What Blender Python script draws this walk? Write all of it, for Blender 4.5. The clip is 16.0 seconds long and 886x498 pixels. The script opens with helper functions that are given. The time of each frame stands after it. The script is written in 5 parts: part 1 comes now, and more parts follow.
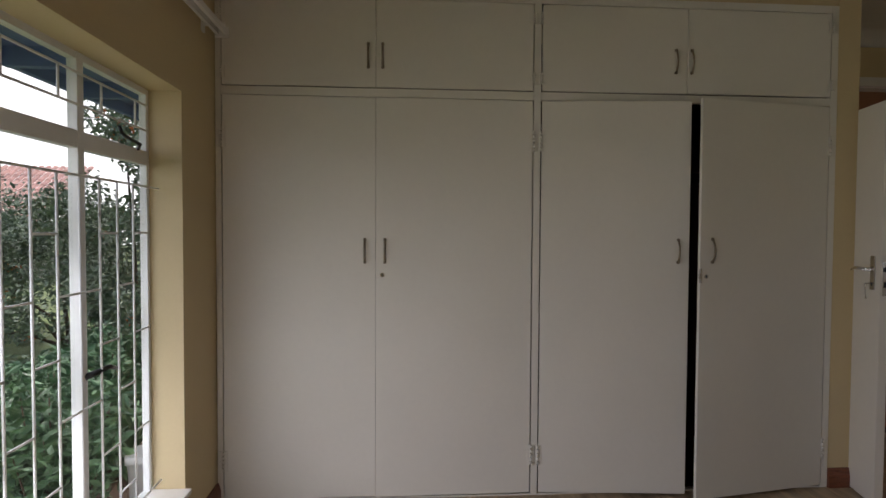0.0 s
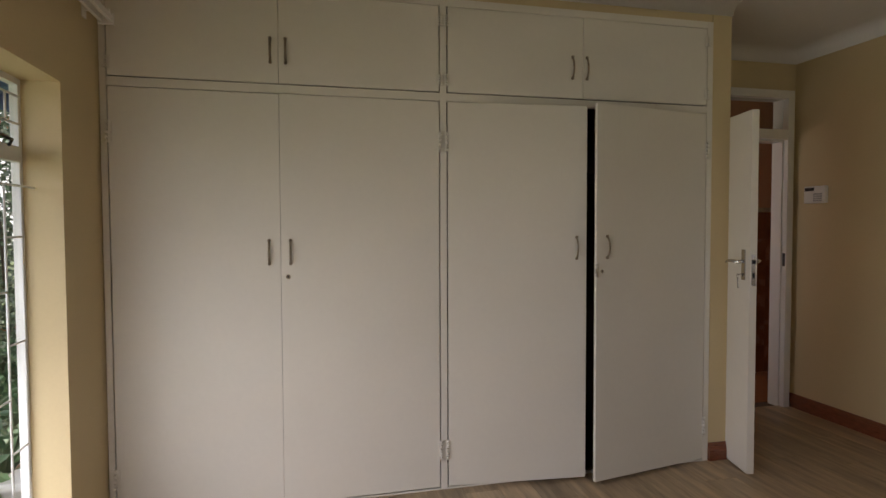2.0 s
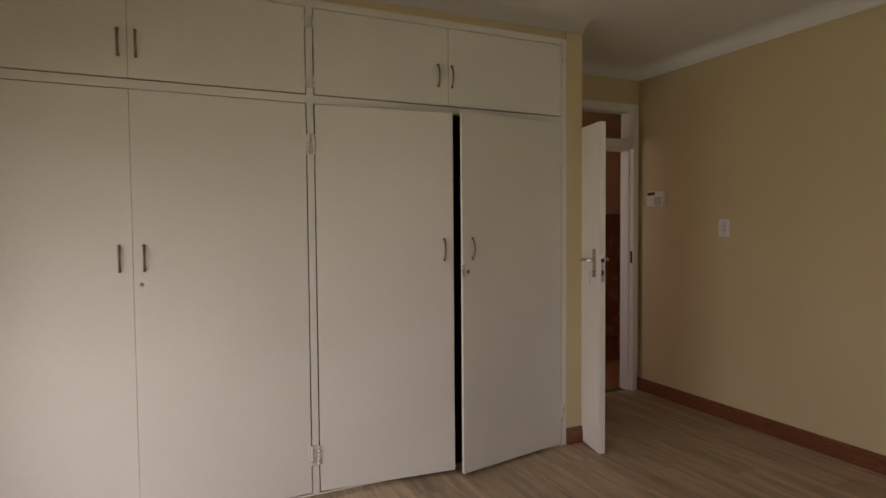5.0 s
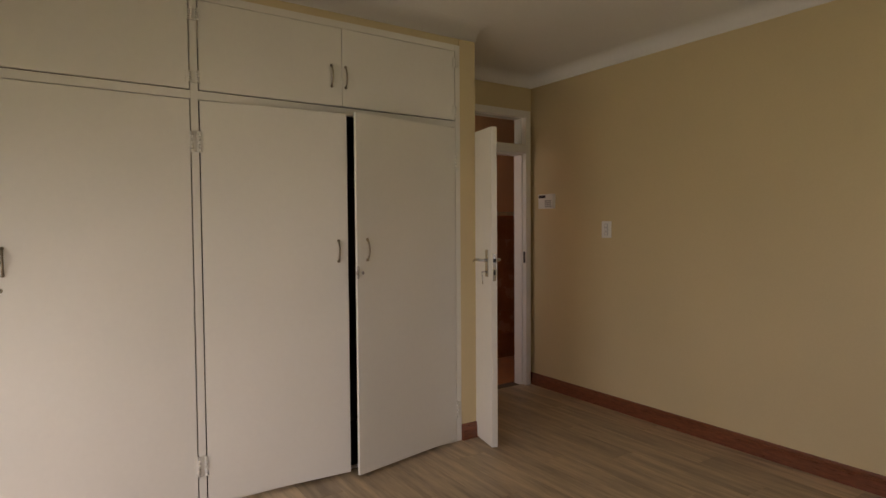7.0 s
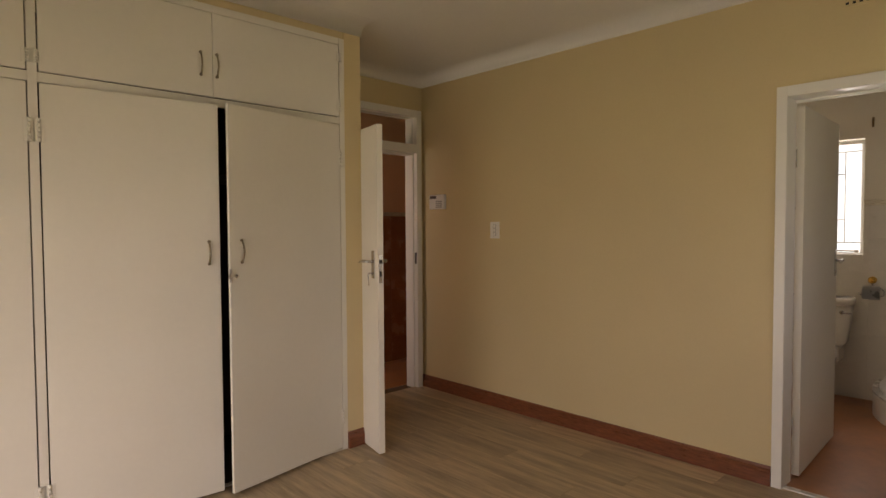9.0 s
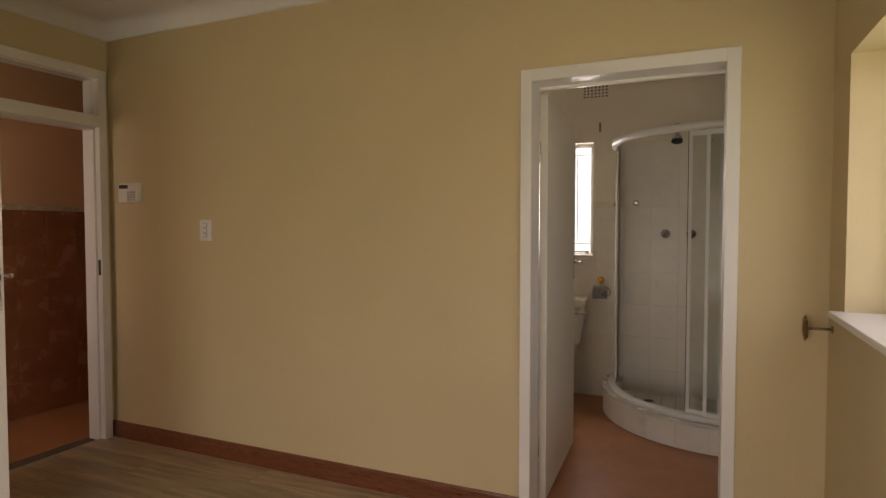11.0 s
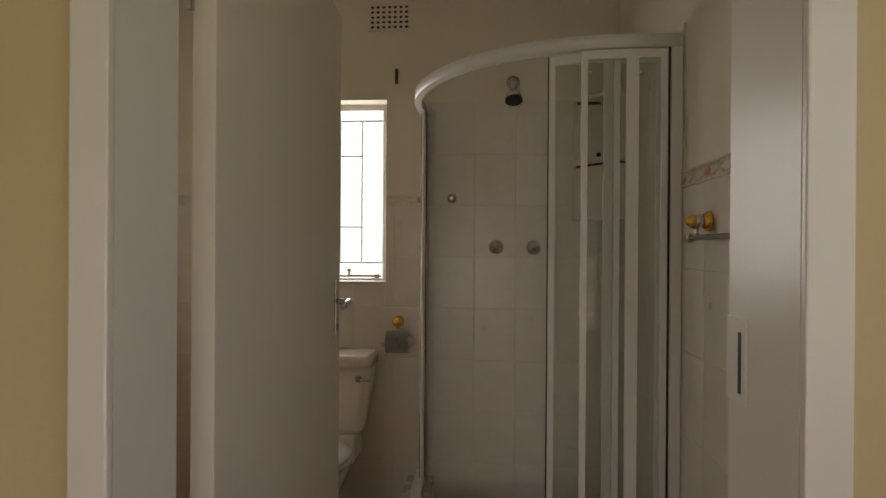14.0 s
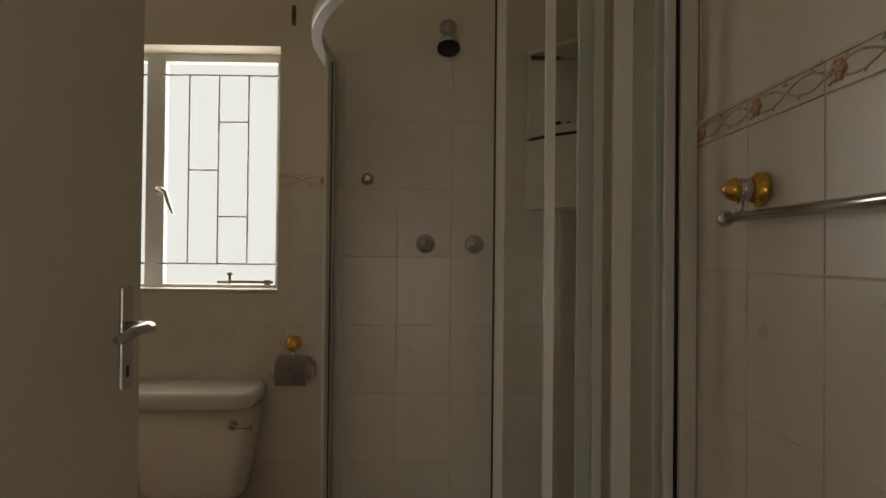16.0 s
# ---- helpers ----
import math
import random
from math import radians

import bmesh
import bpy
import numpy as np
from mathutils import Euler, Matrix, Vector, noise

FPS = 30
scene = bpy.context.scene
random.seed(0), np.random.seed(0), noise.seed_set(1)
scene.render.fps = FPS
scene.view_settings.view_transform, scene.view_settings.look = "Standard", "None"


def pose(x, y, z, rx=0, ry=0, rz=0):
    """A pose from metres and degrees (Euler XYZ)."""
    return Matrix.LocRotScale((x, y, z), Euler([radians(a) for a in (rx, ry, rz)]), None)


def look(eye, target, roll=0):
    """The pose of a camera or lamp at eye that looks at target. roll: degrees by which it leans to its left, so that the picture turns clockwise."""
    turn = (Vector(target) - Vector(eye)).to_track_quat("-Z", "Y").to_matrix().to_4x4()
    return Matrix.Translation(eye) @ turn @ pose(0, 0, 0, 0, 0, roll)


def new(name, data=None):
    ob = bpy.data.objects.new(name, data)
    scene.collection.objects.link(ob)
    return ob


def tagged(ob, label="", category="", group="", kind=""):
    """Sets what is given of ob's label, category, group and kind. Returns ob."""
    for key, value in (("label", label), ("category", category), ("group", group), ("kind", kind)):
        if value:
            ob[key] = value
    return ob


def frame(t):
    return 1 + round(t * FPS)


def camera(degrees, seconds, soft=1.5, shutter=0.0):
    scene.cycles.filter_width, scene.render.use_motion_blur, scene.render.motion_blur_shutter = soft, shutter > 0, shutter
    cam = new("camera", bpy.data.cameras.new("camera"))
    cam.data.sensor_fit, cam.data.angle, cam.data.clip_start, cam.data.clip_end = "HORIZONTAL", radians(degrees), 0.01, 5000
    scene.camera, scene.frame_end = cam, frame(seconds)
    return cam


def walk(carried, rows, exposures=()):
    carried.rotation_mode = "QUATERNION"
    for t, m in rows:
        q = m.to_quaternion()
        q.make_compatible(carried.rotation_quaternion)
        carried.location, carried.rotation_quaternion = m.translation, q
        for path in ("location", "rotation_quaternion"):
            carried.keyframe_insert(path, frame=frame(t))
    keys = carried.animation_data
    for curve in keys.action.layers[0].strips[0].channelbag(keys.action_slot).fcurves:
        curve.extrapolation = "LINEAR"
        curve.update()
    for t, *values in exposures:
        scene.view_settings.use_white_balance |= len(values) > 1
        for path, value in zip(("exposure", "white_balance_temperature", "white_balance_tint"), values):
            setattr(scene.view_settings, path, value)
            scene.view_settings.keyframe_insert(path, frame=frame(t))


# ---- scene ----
EXPOSURES = [(0.0, -0.03, 6250, 21), (1.0, 0.36, 6450, 21), (3.5, 0.5, 6750, 23), (7.0, 0.7, 7200, 25), (10.0, 1.07, 8000, 25), (12.5, 1.0, 7150, 24), (14.0, 0.78, 7500, 21), (15.0, 0.74, 7900, 20), (16.0, 0.3, 7900, 20)]
cam = camera(74.7, 16.0)
METRES, EYE, TILT, LEAN, TURN = 3.6, 1.37, 0.0, 0.0, -2.6
PATH = [
    (0, (-0.045, -0.083, 1.387), (0.094, 1.911, 1.322), 0.3),
    (0.5, (-0.061, -0.076, 1.395), (0.173, 1.909, 1.326), 0.2),
    (1, (-0.061, -0.083, 1.397), (0.254, 1.89, 1.326), 0.0),
    (1.5, (-0.062, -0.082, 1.394), (0.329, 1.878, 1.323), -0.1),
    (2, (-0.06, -0.088, 1.401), (0.399, 1.857, 1.325), -0.2),
    (2.5, (-0.055, -0.096, 1.404), (0.467, 1.833, 1.327), -0.3),
    (3, (-0.05, -0.106, 1.409), (0.533, 1.806, 1.33), -0.3),
    (3.5, (-0.043, -0.123, 1.41), (0.601, 1.769, 1.333), -0.3),
    (4, (-0.031, -0.129, 1.412), (0.682, 1.738, 1.334), -0.4),
    (6.5, (0.021, -0.192, 1.417), (1.063, 1.514, 1.341), -0.4),
    (7, (0.034, -0.203, 1.417), (1.155, 1.452, 1.34), -0.4),
    (7.5, (0.049, -0.195, 1.414), (1.247, 1.405, 1.338), -0.4),
    (8, (0.091, -0.189, 1.422), (1.354, 1.36, 1.343), -0.4),
    (8.5, (0.121, -0.193, 1.416), (1.441, 1.307, 1.34), -0.4),
    (9, (0.172, -0.196, 1.409), (1.553, 1.25, 1.335), -0.3),
    (9.5, (0.291, -0.168, 1.407), (1.787, 1.158, 1.334), -0.2),
    (10, (0.465, -0.085, 1.416), (2.118, 1.039, 1.344), -0.1),
    (10.2, (0.538, -0.055, 1.417), (2.242, 0.99, 1.343), -0.0),
    (12.3, (1.805, 0.205, 1.346), (3.733, 0.732, 1.31), 0.2),
    (12.5, (1.951, 0.224, 1.34), (3.891, 0.708, 1.313), 0.4),
    (13, (2.283, 0.288, 1.343), (4.243, 0.685, 1.317), 0.3),
    (13.5, (2.594, 0.326, 1.341), (4.574, 0.605, 1.328), 0.3),
    (14, (2.908, 0.296, 1.349), (4.9, 0.47, 1.345), 0.4),
    (14.5, (3.168, 0.271, 1.357), (5.164, 0.391, 1.357), 0.3),
    (15, (3.407, 0.268, 1.361), (5.406, 0.335, 1.364), 0.3),
    (15.5, (3.553, 0.264, 1.332), (5.553, 0.271, 1.343), 0.4),
    (16, (3.629, 0.24, 1.313), (5.629, 0.219, 1.333), 0.6),
]
walk(cam, [(t, look(eye, target, roll)) for t, eye, target, roll in PATH], EXPOSURES)

SOUTH_W, BATH_W, PASS_W, SKY_GLOW, BATH_GLOW = 2.3, 6.2, 4.5, 1.7, 0.78
WEST_W, WEST_DROP, XW_LAMP, WEST_SPREAD, WEST_TURN = 8.3, 1.2, -1.22, 170, 0.48
SWING3, SWING4, DOOR1_A, DOOR2_A, DOOR2_W = 5.0, 10.5, -103.0, 1.8, 0.87

# ---- world, sun, large lights ----
world = bpy.data.worlds.new("sky")
scene.world = world
world.use_nodes = True
wn = world.node_tree.nodes
sky = wn.new("ShaderNodeTexSky")
sky.sky_type, sky.sun_disc = "NISHITA", False
sky.sun_elevation, sky.sun_rotation = radians(77), radians(-27)
sky.air_density, sky.dust_density = 1.0, 4.0
wn["Background"].inputs["Strength"].default_value = 0.15
world.node_tree.links.new(sky.outputs[0], wn["Background"].inputs["Color"])


def lamp(name, kind, matrix, energy, color=(1, 1, 1)):
    data = bpy.data.lights.new(name, kind)
    data.energy, data.color = energy, color
    ob = new(name, data)
    ob.matrix_world = matrix
    return ob


sun = lamp("sun", "SUN", look((-0.8, 1.6, 8), (0, 0, 0)), 2.7, (1.0, 0.95, 0.88))
sun.data.angle = radians(15)
for nm, mat, en, sx, sy in (
    ("south_window_sky", look((2.54, -0.62, 1.55), (2.54, 1, 1.45)), SOUTH_W, 1.5, 0.86),
    ("west_window_sky_low", look((XW_LAMP, 1.25, 0.55), (XW_LAMP + 1.0, 1.25 + WEST_TURN, 0.55 - WEST_DROP)), WEST_W * 1.75, 2.3, 0.5),
    ("west_window_sky_middle", look((XW_LAMP, 1.25, 1.10), (XW_LAMP + 1.0, 1.25 + WEST_TURN, 1.10 - WEST_DROP)), WEST_W, 2.3, 0.5),
    ("west_window_sky_high", look((XW_LAMP, 1.25, 1.65), (XW_LAMP + 1.0, 1.25 + WEST_TURN, 1.65 - WEST_DROP)), WEST_W * 0.6, 2.3, 0.5),
    ("bath_window_sky", look((6.06, 1.33, 1.63), (5, 1.33, 1.6)), BATH_W, 0.93, 0.93),
    # unseen lamp added to brighten the passage; no window is known there
    ("passage_window_sky", look((1.22, 4.2, 1.6), (3, 4.2, 1.5)), PASS_W, 0.75, 1.0),
):
    ob = lamp(nm, "AREA", mat, en, (0.96, 0.98, 1.0))
    ob.data.shape, ob.data.size, ob.data.size_y = "RECTANGLE", sx, sy
    if nm.startswith("west"):
        ob.data.spread = radians(WEST_SPREAD)  # the eave cuts off the high sky


# ---- materials ----
def mat(name, color, rough=0.5, metal=0.0, var=0.08, scale=3.0, fine=60.0, bump=0.05, dist=0.004, stretch=(1, 1, 1), isl=0.0, coat=0.0, dark=None, objrand=0.0):
    m = bpy.data.materials.new(name)
    m.use_nodes = True
    nt = m.node_tree
    n, l = nt.nodes, nt.links
    b = n["Principled BSDF"]
    b.inputs["Metallic"].default_value = metal
    b.inputs["Coat Weight"].default_value = coat
    tc = n.new("ShaderNodeTexCoord")
    mp = n.new("ShaderNodeMapping")
    mp.inputs["Scale"].default_value = stretch
    l.new(tc.outputs["Object"], mp.inputs["Vector"])
    if objrand:
        sh = n.new("ShaderNodeVectorMath")
        sh.operation = "SCALE"
        sh.inputs[0].default_value = (37.0, 23.0, 11.0)
        l.new(n.new("ShaderNodeObjectInfo").outputs["Random"], sh.inputs["Scale"])
        l.new(sh.outputs[0], mp.inputs["Location"])
    big = n.new("ShaderNodeTexNoise")
    big.inputs["Scale"].default_value, big.inputs["Detail"].default_value = scale, 5
    small = n.new("ShaderNodeTexNoise")
    small.inputs["Scale"].default_value, small.inputs["Detail"].default_value = fine, 3
    l.new(mp.outputs[0], big.inputs["Vector"])
    l.new(mp.outputs[0], small.inputs["Vector"])
    add = n.new("ShaderNodeMath")
    add.operation = "MULTIPLY_ADD"
    add.inputs[1].default_value = 0.35
    l.new(small.outputs[0], add.inputs[0])
    l.new(big.outputs[0], add.inputs[2])
    ramp = n.new("ShaderNodeValToRGB")
    d = dark or tuple(c * (1 - var) for c in color)
    lt = tuple(min(1, c * (1 + var * 0.6)) for c in color)
    ramp.color_ramp.elements[0].position, ramp.color_ramp.elements[1].position = 0.45, 0.9
    ramp.color_ramp.elements[0].color, ramp.color_ramp.elements[1].color = (*d, 1), (*lt, 1)
    l.new(add.outputs[0], ramp.inputs[0])
    out = ramp.outputs[0]
    if isl or objrand:
        src = n.new("ShaderNodeNewGeometry").outputs["Random Per Island"] if isl else n.new("ShaderNodeObjectInfo").outputs["Random"]
        k = isl or objrand
        mr = n.new("ShaderNodeMapRange")
        mr.inputs["To Min"].default_value, mr.inputs["To Max"].default_value = 1 - k, 1 + k
        l.new(src, mr.inputs["Value"])
        mx = n.new("ShaderNodeVectorMath")
        mx.operation = "SCALE"
        l.new(out, mx.inputs[0])
        l.new(mr.outputs[0], mx.inputs["Scale"])
        out = mx.outputs[0]
    l.new(out, b.inputs["Base Color"])
    rr = n.new("ShaderNodeMapRange")
    rr.inputs["To Min"].default_value, rr.inputs["To Max"].default_value = max(0.02, rough - 0.08), min(1, rough + 0.1)
    l.new(big.outputs[0], rr.inputs["Value"])
    l.new(rr.outputs[0], b.inputs["Roughness"])
    if bump:
        bp = n.new("ShaderNodeBump")
        bp.inputs["Strength"].default_value, bp.inputs["Distance"].default_value = bump, dist
        l.new(add.outputs[0], bp.inputs["Height"])
        l.new(bp.outputs[0], b.inputs["Normal"])
    return m


def glass_mat(name, tint, gloss):
    m = bpy.data.materials.new(name)
    m.use_nodes = True
    n, l = m.node_tree.nodes, m.node_tree.links
    n.remove(n["Principled BSDF"])
    tr = n.new("ShaderNodeBsdfTransparent")
    tr.inputs[0].default_value = (*tint, 1)
    gl = n.new("ShaderNodeBsdfGlossy")
    gl.inputs["Roughness"].default_value = 0.08
    mx = n.new("ShaderNodeMixShader")
    fr = n.new("ShaderNodeLayerWeight")
    fr.inputs["Blend"].default_value = 0.5
    pw = n.new("ShaderNodeMath")
    pw.operation = "POWER"
    pw.inputs[1].default_value = 4.0
    l.new(fr.outputs["Facing"], pw.inputs[0])
    ml = n.new("ShaderNodeMath")
    ml.operation = "MULTIPLY_ADD"
    ml.inputs[1].default_value = gloss
    ml.inputs[2].default_value = 0.008
    l.new(pw.outputs[0], ml.inputs[0])
    l.new(ml.outputs[0], mx.inputs[0])
    l.new(tr.outputs[0], mx.inputs[1])
    l.new(gl.outputs[0], mx.inputs[2])
    l.new(mx.outputs[0], n["Material Output"].inputs[0])
    return m


M_WALL = mat("cream_wall_paint", (0.62, 0.50, 0.29), 0.6, var=0.05, scale=1.2, fine=90, bump=0.12, dist=0.003)
M_BATHWALL = mat("pale_wall_paint", (0.74, 0.69, 0.58), 0.55, var=0.05, scale=1.5, fine=90, bump=0.1, dist=0.003)
M_CEIL = mat("ceiling_white", (0.72, 0.70, 0.66), 0.8, var=0.05, scale=1.0, fine=40, bump=0.05)
M_CUP = mat("cupboard_enamel", (0.71, 0.68, 0.60), 0.42, var=0.04, scale=1.6, fine=35, bump=0.10, dist=0.004)
M_TRIM = mat("white_enamel", (0.78, 0.76, 0.71), 0.33, var=0.02, scale=4, fine=30, bump=0.015)
M_STEELW = mat("white_painted_steel", (0.8, 0.8, 0.78), 0.3, var=0.06, scale=6, fine=60, bump=0.05)
M_DOOR = mat("door_enamel", (0.77, 0.73, 0.64), 0.35, var=0.04, scale=2, fine=30, bump=0.08)
# shade inside the cupboard is put into this colour
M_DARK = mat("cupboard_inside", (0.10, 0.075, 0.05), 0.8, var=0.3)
M_SKIRT = mat("red_brown_stained_wood", (0.20, 0.062, 0.028), 0.3, var=0.35, scale=3, fine=20, stretch=(6, 6, 40), bump=0.08, coat=0.25)
M_BRASS = mat("aged_handle_metal", (0.30, 0.25, 0.18), 0.35, 0.85, var=0.3, scale=20, fine=120, bump=0.1)
M_CHROME = mat("chrome", (0.62, 0.62, 0.63), 0.2, 1.0, var=0.06, scale=10, bump=0)
M_SATIN = mat("satin_chrome", (0.76, 0.76, 0.76), 0.3, 0.4, var=0.05, scale=10, bump=0)
M_GOLD = mat("gold_plate", (0.85, 0.52, 0.13), 0.2, 1.0, var=0.1, scale=12, bump=0)
M_HOLD = mat("tarnished_brass", (0.22, 0.15, 0.07), 0.35, 0.9, var=0.4, scale=30, fine=90, bump=0.3, dist=0.004)
M_BLACK = mat("black_iron", (0.03, 0.03, 0.03), 0.45, 0.4, var=0.3, scale=20)
M_PLAST = mat("white_plastic", (0.78, 0.77, 0.73), 0.35, var=0.04, scale=5, bump=0)
M_LCD = mat("dark_display", (0.03, 0.03, 0.035), 0.2, var=0.1, bump=0)
M_GREY = mat("grey_buttons", (0.33, 0.33, 0.33), 0.5, var=0.1, bump=0)
M_CERAM = mat("white_ceramic", (0.80, 0.77, 0.71), 0.12, var=0.03, scale=3, bump=0, coat=0.5)
M_TILE = mat("glazed_wall_tile", (0.70, 0.665, 0.60), 0.3, var=0.05, scale=9, fine=30, bump=0.03, coat=0.05, objrand=0.025)
M_TILEFLOOR = mat("shower_floor_tile", (0.62, 0.60, 0.55), 0.35, var=0.05, scale=9, bump=0.02, objrand=0.03)
M_GROUT = mat("grout", (0.68, 0.645, 0.58), 0.85, var=0.15, scale=14, bump=0.1)
M_GROUTD = mat("dark_floor_grout", (0.27, 0.25, 0.22), 0.85, var=0.2, scale=14, bump=0.1)
M_BORDER = mat("border_tile_glaze", (0.72, 0.67, 0.56), 0.2, var=0.12, scale=25, fine=90, bump=0.2, objrand=0.05)
M_RELIEF = mat("border_relief_ochre", (0.60, 0.51, 0.36), 0.3, var=0.35, scale=40, bump=0.1)
M_ROSE = mat("border_rose_brown", (0.52, 0.31, 0.18), 0.3, var=0.4, scale=50, bump=0.1)
M_ALU = mat("white_aluminium", (0.74, 0.74, 0.72), 0.35, 0.0, var=0.02, scale=5, bump=0)
M_BATHFLOOR = mat("terracotta_vinyl", (0.40, 0.165, 0.07), 0.38, var=0.22, scale=4, fine=18, bump=0.06)
M_TERRA = mat("brown_glazed_tile", (0.36, 0.14, 0.065), 0.25, var=0.2, scale=6, fine=40, bump=0.05, objrand=0.05)
M_GROUTB = mat("brown_grout", (0.30, 0.13, 0.07), 0.85, var=0.15, scale=14, bump=0.1)
M_PEACH = mat("peach_wall_paint", (0.70, 0.42, 0.25), 0.6, var=0.05, scale=1.5)
M_MARBLE = mat("marble_edge", (0.66, 0.63, 0.57), 0.25, var=0.14, scale=12, fine=40, bump=0.03)
M_GLASS = glass_mat("window_glass", (0.97, 0.98, 0.97), 0.1)
M_SHGLASS = glass_mat("shower_glass", (0.86, 0.88, 0.85), 0.15)
M_LAWN = mat("lawn_grass", (0.15, 0.20, 0.07), 0.9, var=0.35, scale=1.5, fine=40, bump=0.5, dist=0.03)
M_SOIL = mat("flowerbed_soil", (0.12, 0.075, 0.045), 0.95, var=0.4, scale=4, bump=0.5, dist=0.03)
M_LEAF = mat("shrub_leaf", (0.18, 0.24, 0.15), 0.5, var=0.35, scale=3, fine=12, bump=0, isl=0.45)
M_BLADE = mat("broad_leaf", (0.14, 0.26, 0.13), 0.4, var=0.3, scale=5, fine=14, bump=0, isl=0.35)
M_BLOOM = mat("orange_bloom", (0.75, 0.20, 0.04), 0.6, var=0.25, bump=0, isl=0.2)
M_BARK = mat("bark", (0.13, 0.09, 0.06), 0.9, var=0.4, scale=12, bump=0.5)
# clay red paled: the washed-out glare is put into this colour
M_ROOF = mat("clay_roof_tile", (0.55, 0.32, 0.26), 0.75, var=0.25, scale=2, fine=20, bump=0.2, objrand=0.1)
M_PLASTER = mat("outside_plaster", (0.55, 0.50, 0.43), 0.8, var=0.15, scale=1.5, bump=0.3)
M_EAVE = mat("blue_grey_eave", (0.13, 0.19, 0.44), 0.6, var=0.2, scale=3, bump=0.05)

# laminate boards: long streaky grain, a tone per board
M_WOOD = mat("laminate_oak", (0.45, 0.335, 0.21), 0.34, var=0.42, scale=1.6, fine=9, stretch=(16, 1.3, 1), bump=0.05, dist=0.002, objrand=0.16)


# ---- mesh helpers ----
def box(bm, x0, x1, y0, y1, z0, z1, bevel=0.0):
    vs = [bm.verts.new((x, y, z)) for x in (x0, x1) for y in (y0, y1) for z in (z0, z1)]
    fs = [bm.faces.new([vs[i] for i in q]) for q in ((0, 1, 3, 2), (4, 6, 7, 5), (0, 4, 5, 1), (2, 3, 7, 6), (0, 2, 6, 4), (1, 5, 7, 3))]
    if bevel:
        es = list({e for f in fs for e in f.edges})
        bmesh.ops.bevel(bm, geom=es, offset=bevel, segments=2, affect="EDGES", profile=0.6)
    return bm


def boxes(*specs, bevel=0.0):
    bm = bmesh.new()
    for s in specs:
        box(bm, *s, bevel=bevel)
    return bm


def cyl(bm, p, q, r0, r1=None, seg=16, cap=True):
    p, q = Vector(p), Vector(q)
    ax = (q - p).normalized()
    u = ax.orthogonal().normalized()
    v = ax.cross(u)
    r1 = r0 if r1 is None else r1
    rings = [[bm.verts.new(c + r * (math.cos(a) * u + math.sin(a) * v)) for a in [2 * math.pi * i / seg for i in range(seg)]] for c, r in ((p, r0), (q, r1))]
    for i in range(seg):
        j = (i + 1) % seg
        bm.faces.new((rings[0][i], rings[0][j], rings[1][j], rings[1][i])).smooth = True
    if cap:
        bm.faces.new(rings[0][::-1])
        bm.faces.new(rings[1])
    return bm


def lathe(bm, p, axis, profile, seg=24):
    """Turned solid: profile rows of (distance along axis, radius)."""
    p, ax = Vector(p), Vector(axis).normalized()
    u = ax.orthogonal().normalized()
    v = ax.cross(u)
    rings = []
    for d, r in profile:
        c = p + ax * d
        rings.append([bm.verts.new(c + max(r, 1e-4) * (math.cos(a) * u + math.sin(a) * v)) for a in [2 * math.pi * i / seg for i in range(seg)]])
    for a, b in zip(rings, rings[1:]):
        for i in range(seg):
            j = (i + 1) % seg
            bm.faces.new((a[i], a[j], b[j], b[i])).smooth = True
    bm.faces.new(rings[0][::-1])
    bm.faces.new(rings[-1])
    return bm


def tube(bm, pts, r, seg=10, flat=1.0):
    pts = [Vector(p) for p in pts]
    rings = []
    ref = None
    for i, p in enumerate(pts):
        t = (pts[min(i + 1, len(pts) - 1)] - pts[max(i - 1, 0)]).normalized()
        u = t.orthogonal().normalized() if ref is None else (ref - t * ref.dot(t)).normalized()
        ref = u
        v = t.cross(u)
        rr = r[i] if isinstance(r, (list, tuple)) else r
        rings.append([bm.verts.new(p + rr * (math.cos(a) * u + flat * math.sin(a) * v)) for a in [2 * math.pi * k / seg for k in range(seg)]])
    for a, b in zip(rings, rings[1:]):
        for i in range(seg):
            j = (i + 1) % seg
            bm.faces.new((a[i], a[j], b[j], b[i])).smooth = True
    bm.faces.new(rings[0][::-1])
    bm.faces.new(rings[-1])
    return bm


def prism(bm, poly, z0, z1):
    lo = [bm.verts.new((x, y, z0)) for x, y in poly]
    hi = [bm.verts.new((x, y, z1)) for x, y in poly]
    bm.faces.new(lo[::-1])
    bm.faces.new(hi)
    for i in range(len(poly)):
        j = (i + 1) % len(poly)
        bm.faces.new((lo[i], lo[j], hi[j], hi[i]))
    return bm


def mesh(name, bm, material):
    bmesh.ops.recalc_face_normals(bm, faces=bm.faces)
    me = bpy.data.meshes.new(name)
    bm.to_mesh(me)
    bm.free()
    me.materials.append(material)
    return new(name, me)


def part(name, bm, material, parent, label=""):
    ob = mesh(name, bm, material)
    ob.parent = parent
    return tagged(ob, label) if label else ob


def thing(name, label, category, m=None, group="", kind=""):
    ob = new(name)
    ob.empty_display_size = 0.05
    if m is not None:
        ob.matrix_world = m
    return tagged(ob, label, category, group, kind)


def structure(name, bm, material, label, category):
    return tagged(mesh(name, bm, material), label, category, kind="structure")


